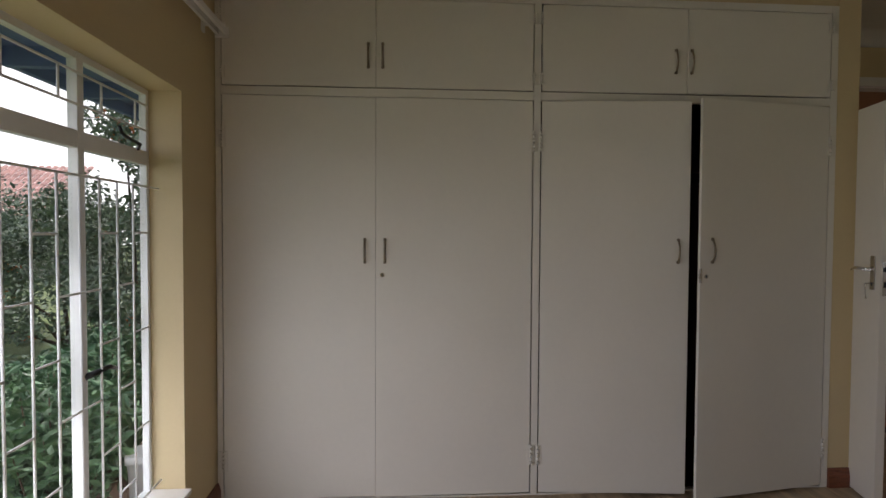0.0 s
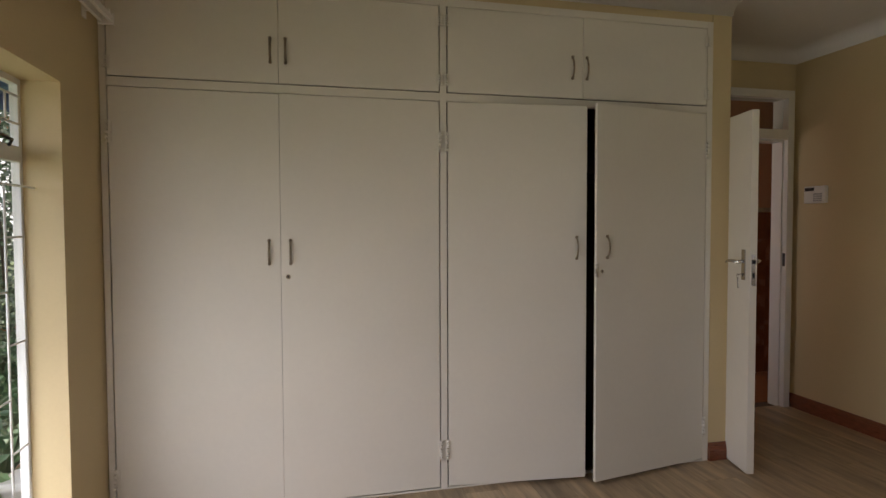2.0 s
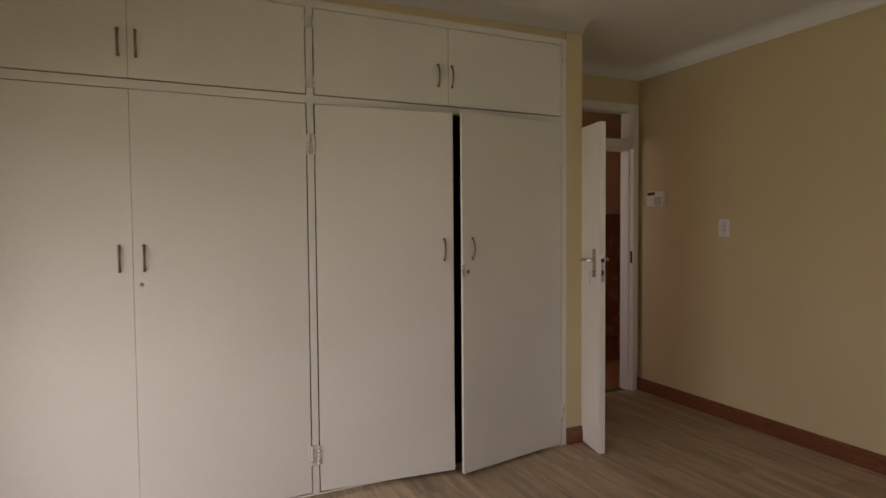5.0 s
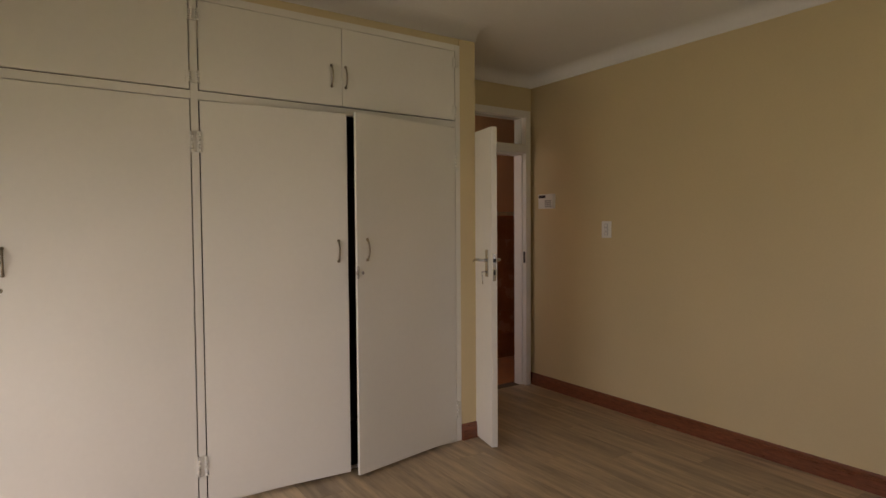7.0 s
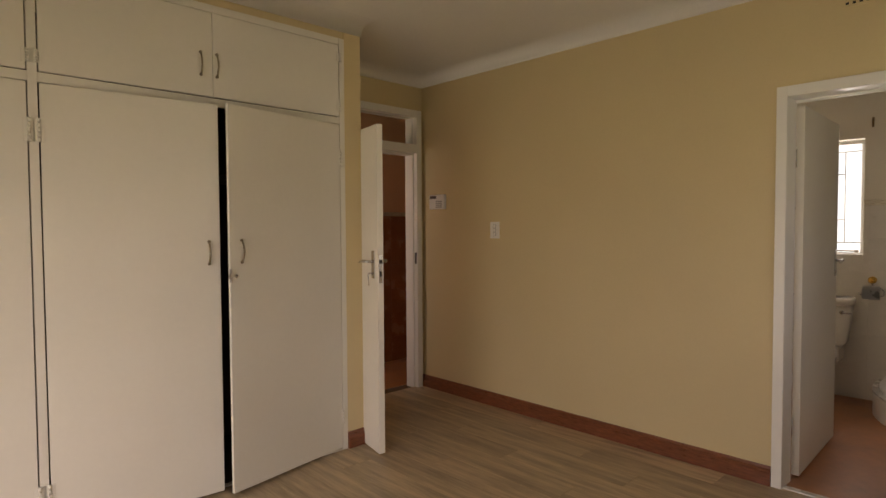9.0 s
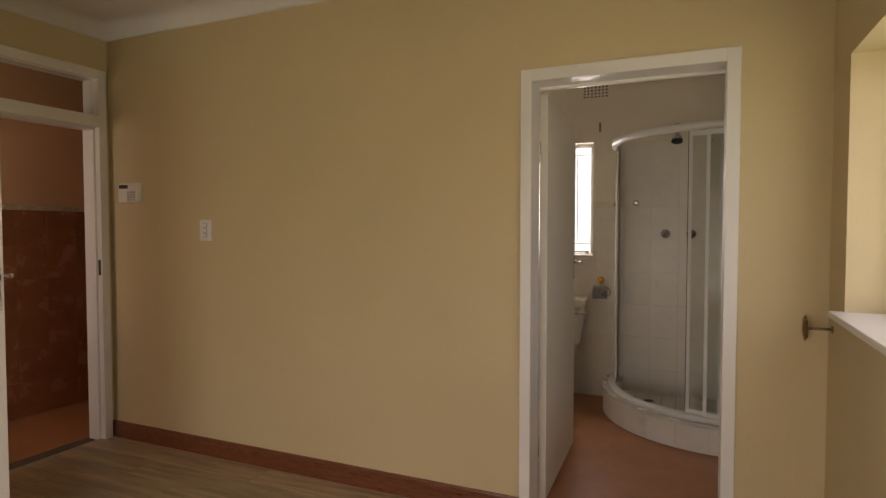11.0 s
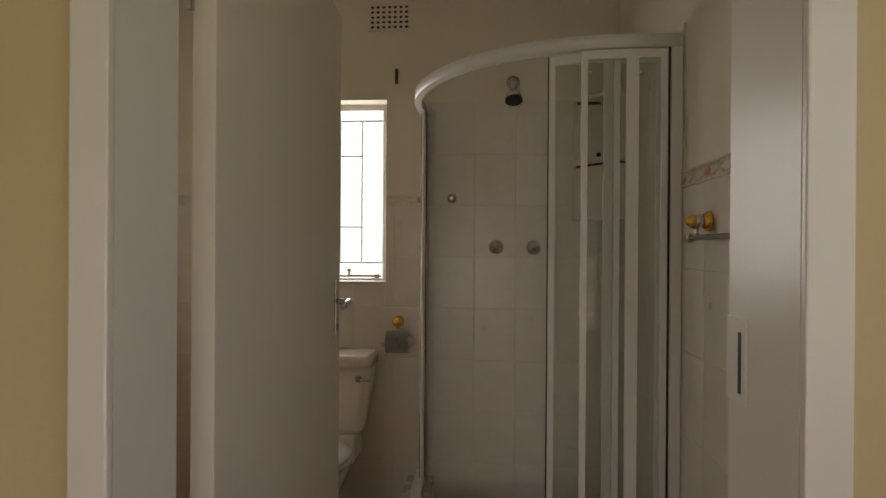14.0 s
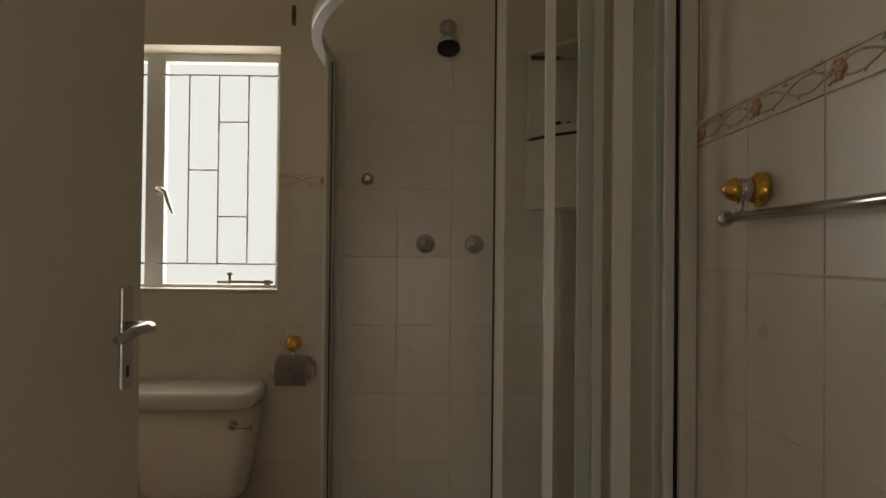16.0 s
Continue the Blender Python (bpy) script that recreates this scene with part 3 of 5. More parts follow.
bm = boxes((FX1 - 0.068, FX1 - 0.0552, YN + 0.02, YN + 0.12, -0.008, 2.054), (FX0 + 0.0552, FX0 + 0.068, YN + 0.05, YN + 0.12, -0.008, 2.054), (FX0 + 0.068, FX1 - 0.068, YN + 0.02, YN + 0.12, 2.042, 2.0548))
part("door_stop", bm, M_TRIM, fr1)
part("fanlight_pane", boxes((FX0 + 0.055, FX1 - 0.055, YN + 0.03, YN + 0.034, 2.13, FZ - 0.06)), M_SHGLASS, fr1, "fanlight glass onto the dim passage")
part("strike_plate", boxes((FX1 - 0.0562, FX1 - 0.0542, YN - 0.012, YN + 0.012, 1.09, 1.19)), M_BLACK, fr1, "dark strike plate")
leaf = thing("door_1", "white painted flush door standing open beside the cupboard", "door", pose(2.572, 3.600, 0, 0, 0, DOOR1_A), kind="structure")
LW = 0.985
part("leaf", boxes((0, LW, -0.02, 0.02, 0.008, 2.04), bevel=0.002), M_DOOR, leaf)
lever_handle(leaf, LW - 0.062, 1.20, -0.02, -1, -1, key=True)
lever_handle(leaf, LW - 0.062, 1.20, 0.02, 1, -1)
part("lock_forend", boxes((LW, LW + 0.002, -0.011, 0.011, 1.07, 1.24)), M_CHROME, leaf, "metal lock face on the door edge")
part("latch_bolt", boxes((LW + 0.001, LW + 0.011, -0.007, 0.007, 1.19, 1.212), (LW + 0.0015, LW + 0.003, -0.006, 0.006, 1.11, 1.14)), M_BLACK, leaf)
for z in (0.25, 1.8):
    part("hinge", cyl(bmesh.new(), (-0.004, -0.02, z - 0.05), (-0.004, -0.02, z + 0.05), 0.006, seg=10), M_CHROME, leaf)

kp = thing("alarm_keypad", "white plastic alarm keypad with a dark display on the wall", "alarm keypad")
part("case", boxes((XE - 0.032, XE, 3.345, 3.525, 1.565, 1.69), bevel=0.006), M_PLAST, kp)
part("display", boxes((XE - 0.034, XE - 0.031, 3.435, 3.515, 1.655, 1.68)), M_LCD, kp, "dark display")
for i in range(3):
    for j in range(4):
        y, z = 3.44 - 0.026 * i, 1.636 - 0.016 * j
        part("button", boxes((XE - 0.035, XE - 0.031, y - 0.02, y, z - 0.010, z)), M_GREY, kp)
sw = thing("light_switch", "white plastic light switch plate on the cream wall", "light switch")
part("plate", boxes((XE - 0.009, XE, 2.752, 2.842, 1.322, 1.45), bevel=0.003), M_PLAST, sw)
for z in (1.355, 1.386, 1.417):
    # grey plate draws the shaded gap round each rocker
    part("rocker_gap", boxes((XE - 0.0098, XE - 0.0086, 2.782, 2.812, z - 0.0135, z + 0.0135)), M_GREY, sw, "grey plate standing for shade round the rocker")
    part("rocker", boxes((XE - 0.0135, XE - 0.008, 2.786, 2.808, z - 0.011, z + 0.011), bevel=0.002), M_PLAST, sw)


def air_brick(x, y0, y1, z0, z1, ny, nz, out, label, wallmat):
    t = thing("air_vent", label, "air vent", kind="structure")
    bm = bmesh.new()
    py, pz = (y1 - y0) / ny, (z1 - z0) / nz
    x0, x1 = (x - 0.006, x) if out < 0 else (x, x + 0.006)
    for i in range(ny + 1):
        box(bm, x0, x1, y0 + i * py - py * 0.24, y0 + i * py + py * 0.24, z0 - pz * 0.24, z1 + pz * 0.24)
    for j in range(nz + 1):
        for i in range(ny):
            box(bm, x0, x1, y0 + i * py + py * 0.24, y0 + (i + 1) * py - py * 0.24, z0 + j * pz - pz * 0.24, z0 + j * pz + pz * 0.24)
    part("grille", bm, wallmat, t, "painted grid of square holes")
    # flat black sheet on the wall stands for shade in the holes
    part("cavity", boxes((x - 0.002, x - 0.0005, y0, y1, z0, z1)), M_BLACK, t, "black sheet standing for the shade in the holes")
    return t


air_brick(XE, 0.335, 0.53, 2.478, 2.555, 7, 3, -1, "painted air brick with square holes above the bathroom door", M_WALL)
air_brick(BX1, 0.735, 0.942, 2.47, 2.598, 7, 5, -1, "painted air brick with square holes high on the wall", M_BATHWALL)

# ---- bathroom doorway ----
fr2 = thing("door_frame_bath", "white painted bathroom door frame", "door frame", kind="structure")
bm = bmesh.new()
JL, JR, OL, OR, FH = 0.768, -0.048, 0.82, -0.10, 2.137
box(bm, XE - 0.014, XE - 0.001, JL, OL, -0.008, FH, 0.003)
box(bm, XE - 0.014, XE - 0.001, OR, JR, -0.008, FH, 0.003)
box(bm, XE - 0.014, XE - 0.001, JR, JL, 2.082, FH, 0.003)
part("architrave", bm, M_TRIM, fr2)
bm = boxes((XE - 0.001, BX0 - 0.045, JL, BD_Y1 - 0.001, -0.008, 2.10), (BX0 - 0.045, BX0 + 0.005, 0.803, BD_Y1 - 0.001, -0.008, 2.10), (XE - 0.001, BX0 + 0.005, BD_Y0 + 0.001, JR, -0.008, 2.10), (XE - 0.001, BX0 + 0.005, JR, 0.803, 2.082, 2.10))
part("lining", bm, M_TRIM, fr2, "white enamelled door lining")
bm = boxes((BX0 - 0.06, BX0 - 0.045, JR, JL, 2.068, 2.082))
part("door_stop", bm, M_TRIM, fr2)
part("strike_plate", boxes((BX0 - 0.058, BX0 + 0.004, JR, JR + 0.004, 1.135, 1.255), bevel=0.001), M_PLAST, fr2, "painted strike plate")
part("strike_slot", boxes((BX0 - 0.046, BX0 - 0.037, JR + 0.003, JR + 0.0048, 1.15, 1.235)), M_BLACK, fr2)
door2 = thing("door_2", "white painted flush bathroom door standing open", "door", pose(BX0 + 0.026, 0.765, 0, 0, 0, DOOR2_A), kind="structure")
L2 = DOOR2_W
part("leaf", boxes((0, L2, -0.02, 0.02, 0.01, 2.065), bevel=0.002), M_DOOR, door2)
lever_handle(door2, L2 - 0.058, 1.185, -0.02, -1, -1)
lever_handle(door2, L2 - 0.058, 1.185, 0.02, 1, -1)
for z in (0.28, 1.78):
    part("hinge", cyl(bmesh.new(), (-0.006, 0.02, z - 0.05), (-0.006, 0.02, z + 0.05), 0.006, seg=10), M_CHROME, door2, "bright metal hinge")

# ---- bathroom window ----
bw = thing("window_3", "white steel bathroom window with leaded style bars", "window", pose(0, 0, 0), kind="structure")
WX = BX1 + 0.10
fr = bmesh.new()
for a, b, c, d in ((0.85, 0.888, 1.16, 2.11), (1.788, 1.81, 1.16, 2.11), (1.336, 1.41, 1.16, 2.11)):
    box(fr, WX, WX + 0.03, a, b, c, d, 0.002)
for a, b in ((0.888, 1.336), (1.41, 1.788)):
    box(fr, WX, WX + 0.03, a, b, 1.16, 1.185)
    box(fr, WX, WX + 0.03, a, b, 2.078, 2.11)
part("window_frame", fr, M_STEELW, bw)
for a, b in ((0.888, 1.336), (1.41, 1.788)):
    pane = part("pane", boxes((WX + 0.012, WX + 0.016, a, b, 1.185, 2.078)), M_GLASS, bw)
    pane.visible_shadow = False
part("window_sill", boxes((BX1 - 0.006, WX, 0.852, 1.808, 1.161, 1.173), bevel=0.002), M_TILE, bw, "tiled window sill")
bars2 = tagged(new("burglar_bars"), "thin dark-edged burglar bars inside the bathroom window", "burglar bars")
xb = WX - 0.02
for a, b in ((0.8775, 1.3475), (1.40, 1.80)):
    w = (b - a) / 4
    for z in (1.268, 2.018):
        part("rail", cyl(bmesh.new(), (xb, a, z), (xb, b, z), 0.0042, seg=8), M_STEELW, bars2)
    for i in (1, 2, 3):
        part("bar", cyl(bmesh.new(), (xb, a + w * i, 1.268), (xb, a + w * i, 2.018), 0.0042, seg=8), M_STEELW, bars2)
    for i, z in ((1, 1.832), (1, 1.456), (2, 1.64)):
        part("tie", cyl(bmesh.new(), (xb, a + w * i, z), (xb, a + w * (i + 1), z), 0.004, seg=8), M_STEELW, bars2)
st = bmesh.new()
tube(st, [(WX - 0.012, 0.892, 1.196), (WX - 0.014, 1.00, 1.198), (WX - 0.014, 1.112, 1.196)], 0.006)
box(st, WX - 0.022, WX - 0.004, 0.90, 0.925, 1.186, 1.206)
cyl(st, (WX - 0.013, 1.064, 1.187), (WX - 0.013, 1.064, 1.226), 0.006)
lathe(st, (WX - 0.013, 1.064, 1.220), (0, 0, 1), [(0, 0.004), (0.004, 0.012), (0.012, 0.012), (0.016, 0.003)], 12)
part("stay", st, M_BRASS, bw, "dull metal peg stay")
lt = bmesh.new()
tube(lt, [(WX - 0.002, 1.36, 1.562), (WX - 0.03, 1.345, 1.566), (WX - 0.036, 1.315, 1.55), (WX - 0.034, 1.30, 1.50), (WX - 0.03, 1.285, 1.462)], [0.013, 0.011, 0.010, 0.008, 0.005])
part("latch", lt, M_CHROME, bw, "metal latch handle")

# ---- toilet ----
def rounded(cx, cy, hx, hy, r, n=6):
    pts = []
    for sx, sy, a0 in ((1, 1, 0), (-1, 1, 90), (-1, -1, 180), (1, -1, 270)):
        for k in range(n + 1):
            a = radians(a0 + 90 * k / n)
            pts.append((cx + sx * (hx - r) + r * math.cos(a), cy + sy * (hy - r) + r * math.sin(a)))
    return pts


def loft(bm, rings, cap=True):
    rs = [[bm.verts.new((x, y, z)) for x, y in pts] for pts, z in rings]
    for a, b in zip(rs, rs[1:]):
        for i in range(len(a)):
            j = (i + 1) % len(a)
            bm.faces.new((a[i], a[j], b[j], b[i])).smooth = True
    if cap:
        bm.faces.new(rs[0][::-1])
        bm.faces.new(rs[-1])
    return bm


TY = 1.108
wc = thing("toilet", "white ceramic close-coupled toilet against the tiled wall", "toilet", pose(5.6, TY, 0))
wc.matrix_world = pose(0, 0, 0)
bm = bmesh.new()
loft(bm, [(rounded(5.765, TY, 0.07, 0.165, 0.05), 0.43), (rounded(5.762, TY, 0.082, 0.186, 0.05), 0.465), (rounded(5.759, TY, 0.092, 0.208, 0.05), 0.62), (rounded(5.757, TY, 0.096, 0.220, 0.05), 0.768)])
part("cistern", bm, M_CERAM, wc)
bm = bmesh.new()
lid = []
for p in rounded(5.757, TY, 0.104, 0.230, 0.045):
    lid.append((p[0] - 0.045 * max(0, 1 - ((p[1] - TY) / 0.230) ** 2) * (1 if p[0] < 5.757 else 0), p[1]))
sh = lambda pts, k: [(5.757 + (x - 5.757) * k, TY + (y - TY) * k) for x, y in pts]
loft(bm, [(sh(lid, 0.975), 0.7685), (sh(lid, 0.985), 0.776), (lid, 0.779), (lid, 0.808), (sh(lid, 0.985), 0.82), (sh(lid, 0.93), 0.828)])
part("cistern_lid", bm, M_CERAM, wc, "slightly bowed ceramic lid")
bm = lathe(bmesh.new(), (5.664, 0.942, 0.714), (-1, 0, 0), [(0, 0.017), (0.012, 0.017), (0.02, 0.012), (0.026, 0.012)], 16)
tube(bm, [(5.642, 0.942, 0.714), (5.636, 0.905, 0.714), (5.636, 0.868, 0.712)], [0.007, 0.006, 0.007])
part("flush_lever", bm, M_CHROME, wc, "chrome flush lever")


def egg(cx, a0, a1, b, n=32):
    """Oval in plan: a0 towards the wall, a1 towards the room, b half width."""
    return [(cx - (a1 if math.cos(2 * math.pi * k / n) > 0 else a0) * math.cos(2 * math.pi * k / n), TY + b * math.sin(2 * math.pi * k / n)) for k in range(n)]


bm = bmesh.new()
loft(bm, [(egg(5.50, 0.20, 0.14, 0.105), 0.0), (egg(5.50, 0.20, 0.13, 0.10), 0.08), (egg(5.48, 0.20, 0.16, 0.11), 0.2), (egg(5.45, 0.24, 0.23, 0.165), 0.33), (egg(5.44, 0.26, 0.26, 0.18), 0.39)])
box(bm, 5.64, 5.84, TY - 0.15, TY + 0.15, 0.30, 0.438, 0.02)
part("bowl", bm, M_CERAM, wc)
bm = bmesh.new()
loft(bm, [(egg(5.44, 0.215, 0.262, 0.185), 0.393), (egg(5.44, 0.215, 0.265, 0.188), 0.408), (egg(5.44, 0.21, 0.258, 0.182), 0.413)])
part("seat", bm, M_PLAST, wc, "white plastic seat")
bm = bmesh.new()
loft(bm, [(egg(5.44, 0.212, 0.258, 0.182), 0.416), (egg(5.44, 0.212, 0.26, 0.184), 0.43), (egg(5.44, 0.19, 0.22, 0.15), 0.438)])
part("seat_lid", bm, M_PLAST, wc, "white plastic closed lid")

rh = thing("toilet_roll_holder", "chrome and gold toilet roll holder on the tiles", "toilet roll holder")
ry, rz = 0.778, 0.972
bm = lathe(bmesh.new(), (BX1 - 0.008, ry, rz), (-1, 0, 0), [(0, 0.028), (0.006, 0.028), (0.012, 0.02), (0.022, 0.018), (0.03, 0.026), (0.04, 0.028), (0.05, 0.02), (0.055, 0.004)], 20)
part("knob", bm, M_GOLD, rh, "gold plated ball knob")
bm = cyl(bmesh.new(), (BX1 - 0.035, ry, rz - 0.02), (BX1 - 0.035, ry, rz - 0.055), 0.009)
lathe(bm, (BX1 - 0.035, ry, rz - 0.075), (0, 0, 1), [(0, 0.004), (0.006, 0.015), (0.016, 0.015), (0.024, 0.008)], 14)
part("post", bm, M_CHROME, rh)
bm = bmesh.new()
tube(bm, [(BX1 - 0.035, ry - 0.055, rz - 0.062), (BX1 - 0.035, ry - 0.078, rz - 0.085), (BX1 - 0.035, ry - 0.078, rz - 0.115), (BX1 - 0.035, ry - 0.055, rz - 0.13)], 0.004)
part("arm", bm, M_CHROME, rh, "chrome arm")
bm = bmesh.new()
tube(bm, [(BX1 - 0.035, ry + 0.055, rz - 0.125), (BX1 - 0.035, ry + 0.085, rz - 0.122), (BX1 - 0.035, ry + 0.088, rz - 0.105)], 0.004)
part("arm", bm, M_CHROME, rh, "chrome arm")
bm = bmesh.new()
pts = [(BX1 - 0.036 - 0.052 * math.sin(radians(a)), rz - 0.105 + 0.052 * math.cos(radians(a)) * 1.15) for a in range(-10, 145, 14)]
lo = [[bm.verts.new((x, ry + s * 0.058, z)) for x, z in pts] for s in (-1, 1)]
for i in range(len(pts) - 1):
    bm.faces.new((lo[0][i], lo[0][i + 1], lo[1][i + 1], lo[1][i])).smooth = True
bmesh.ops.solidify(bm, geom=bm.faces[:], thickness=0.002)
part("cover", bm, M_SATIN, rh, "curved satin chrome cover flap")
hk = thing("wall_hook", "small dark metal hook on the wall above the window", "hook")
bm = boxes((BX1 - 0.006, BX1, 0.792, 0.808, 2.19, 2.268), bevel=0.002)
tube(bm, [(BX1 - 0.006, 0.80, 2.255), (BX1 - 0.022, 0.80, 2.245), (BX1 - 0.024, 0.80, 2.215), (BX1 - 0.012, 0.80, 2.20)], 0.004)
part("hook_plate", bm, M_HOLD, hk)

# ---- shower ----
SC, SR = (5.67, -0.13), 0.85


def arc_path(r, n=28, x_end=BX1, y_end=BY0):
    """From the back wall round to the south wall, at radius r about the shower's centre, with straight ends."""
    pts = [(x_end, SC[1] + r)]
    for k in range(n + 1):
        a = radians(90 + 90 * k / n)
        pts.append((SC[0] + r * math.cos(a), SC[1] + r * math.sin(a)))
    pts.append((SC[0] - r, y_end))
    return pts


def band(r0, r1, z0, z1):
    """A curved wall between two radii."""
    bm = bmesh.new()
    a, b = arc_path(r0), arc_path(r1)
    rows = [[bm.verts.new((*p, z)) for p in path] for path, z in ((a, z0), (b, z0), (b, z1), (a, z1))]
    for i in range(4):
        for k in range(len(a) - 1):
            bm.faces.new((rows[i][k], rows[i][k + 1], rows[(i + 1) % 4][k + 1], rows[(i + 1) % 4][k])).smooth = i in (1, 3)
    for e in (0, -1):
        bm.faces.new([r[e] for r in rows])
    return bm


tray = thing("shower_tray", "white tiled curved shower kerb with marble edge", "shower tray", kind="structure")
part("kerb_core", band(SR - 0.13, SR - 0.008, -0.002, 0.172), M_GROUT, tray)
prev = arc_path(SR, 24)
# kerb face tiles, bent to the curve
lens = [0.0]
for p, q in zip(prev, prev[1:]):
    lens.append(lens[-1] + math.dist(p, q))


def along(s, r):
    """The point at length s along the outer edge, moved to radius r."""
    k = max(i for i in range(len(lens)) if lens[i] <= s + 1e-9)
    k = min(k, len(prev) - 2)
    f = (s - lens[k]) / (lens[k + 1] - lens[k])
    x, y = prev[k][0] + f * (prev[k + 1][0] - prev[k][0]), prev[k][1] + f * (prev[k + 1][1] - prev[k][1])
    dx, dy = (0, 1) if x > SC[0] else ((-1, 0) if y < SC[1] else Vector((x - SC[0], y - SC[1])).normalized())
    return x + dx * (r - SR), y + dy * (r - SR)


def bent(s0, s1, r0, r1, z0, z1, n=5):
    bm = bmesh.new()
    rows = []
    for r, z in ((r0, z0), (r1, z0), (r1, z1), (r0, z1)):
        rows.append([bm.verts.new((*along(s0 + (s1 - s0) * k / n, r), z)) for k in range(n + 1)])
    for i in range(4):
        for k in range(n):
            bm.faces.new((rows[i][k], rows[i][k + 1], rows[(i + 1) % 4][k + 1], rows[(i + 1) % 4][k]))
    for e in (0, -1):
        bm.faces.new([r[e] for r in rows])
    return bm


s = 0.0
while s < lens[-1] - 0.02:
    e = min(s + 0.205, lens[-1])
    part("kerb_tile", bent(s + 0.0015, e - 0.0015, SR - 0.008, SR, 0.0, 0.162), M_TILE, tray)
    part("edge_tile", bent(s + 0.0015, e - 0.0015, SR - 0.13, SR + 0.004, 0.172, 0.182), M_MARBLE, tray, "veined marble edging tile")
    s = e
inner = arc_path(SR - 0.13, 24) + [(BX1, BY0)]
part("shower_base", prism(bmesh.new(), inner, -0.002, 0.066), M_GROUTD, tray)

enc = thing("shower_enclosure", "white framed curved glass shower enclosure with sliding doors", "shower enclosure", pose(0, 0, 0))
part("top_rail", band(SR - 0.082, SR - 0.05, 2.016, 2.06), M_ALU, enc, "curved white top rail")
part("bottom_rail", band(SR - 0.09, SR - 0.04, 0.182, 0.212), M_ALU, enc, "curved white bottom rail")


def panel(y0, y1, r, z0=0.215, z1=2.012, glass=True, fw=0.028, top=0.03, frame_mat=M_ALU):
    """A glazed sliding panel between two places along the straight and curved front."""
    def at(y):
        if y <= SC[1]:
            return SC[0] - r
        return SC[0] - math.sqrt(max(r * r - (y - SC[1]) ** 2, 0))
    n = 8
    d = new("sliding_panel")
    d.parent = enc
    bm = bmesh.new()
    def strip(a, b, za, zb, t=0.014, k=n):
        rows = []
        for off, z in ((0, za), (t, za), (t, zb), (0, zb)):
            rows.append([bm.verts.new((at(a + (b - a) * i / k) + off, a + (b - a) * i / k, z)) for i in range(k + 1)])
        for i in range(4):
            for j in range(k):
                bm.faces.new((rows[i][j], rows[i][j + 1], rows[(i + 1) % 4][j + 1], rows[(i + 1) % 4][j]))
        for e in (0, -1):
            bm.faces.new([w[e] for w in rows])
    strip(y0, y0 + fw, z0, z1, k=2)
    strip(y1 - fw, y1, z0, z1, k=2)
    strip(y0 + fw, y1 - fw, z0, z0 + 0.025)
    strip(y0 + fw, y1 - fw, z1 - top, z1)
    bmesh.ops.recalc_face_normals(bm, faces=bm.faces)
    me = bpy.data.meshes.new("sliding_panel")
    bm.to_mesh(me)
    bm.free()
    me.materials.append(frame_mat)
    bpy.data.objects.remove(d)
    d = new("sliding_panel", me)
    d.parent = enc
    bm = bmesh.new()
    rows = [[bm.verts.new((at(y0 + (y1 - y0) * i / n) + 0.007, y0 + (y1 - y0) * i / n, z)) for i in range(n + 1)] for z in (z0 + 0.02, z1 - 0.02)]
    for j in range(n):
        bm.faces.new((rows[0][j], rows[0][j + 1], rows[1][j + 1], rows[1][j])).smooth = True
    g = part("glass", bm, M_SHGLASS, d, "clear shower glass")
    g.visible_shadow = False
    return d


p_a = panel(-0.159, 0.006, SR - 0.055, fw=0.02)
p_b = panel(-0.272, -0.159, SR - 0.055, fw=0.02)
p_c = panel(-0.125, 0.108, SR - 0.085, fw=0.02)
p_d = panel(-0.30, -0.076, SR - 0.108, fw=0.05)
for p, y in ((p_a, -0.02), (p_b, -0.185)):
    xx = SC[0] - (SR - 0.055)
    bm = lathe(bmesh.new(), (xx - 0.004, y, 1.935), (1, 0, 0), [(0, 0.002), (0.001, 0.009), (0.004, 0.009), (0.006, 0.004)], 12)
    part("roller_screw", bm, M_CHROME, p, "small round roller screw")
part("wall_profile", boxes((SC[0] - SR + 0.04, SC[0] - SR + 0.09, BY0 + 0.0075, BY0 + 0.043, 0.212, 2.013), bevel=0.002), M_ALU, enc, "white wall profile")
bm = boxes((BX1 - 0.05, BX1 - 0.008, SC[1] + SR - 0.085, SC[1] + SR - 0.06, 0.212, 2.013), bevel=0.002)
part("wall_profile", bm, M_ALU, enc)
bm = boxes((BX1 - 0.115, BX1 - 0.052, SC[1] + SR - 0.078, SC[1] + SR - 0.064, 0.212, 2.013), bevel=0.002)
part("door_seal", bm, M_CHROME, enc, "grey seal strip")
part("stile_seal", boxes((SC[0] - SR + 0.12, SC[0] - SR + 0.128, 0.109, 0.113, 0.215, 2.012)), M_BLACK, enc, "black rubber seal")
part("seal_gap", boxes((BX1 - 0.132, BX1 - 0.116, SC[1] + SR - 0.094, SC[1] + SR - 0.076, 0.212, 2.013)), M_BLACK, enc, "black rubber seal")
bm = boxes((BX1 - 0.20, BX1 - 0.133, SC[1] + SR - 0.092, SC[1] + SR - 0.080, 0.212, 2.013), bevel=0.002)
part("door_stile", bm, M_ALU, enc)

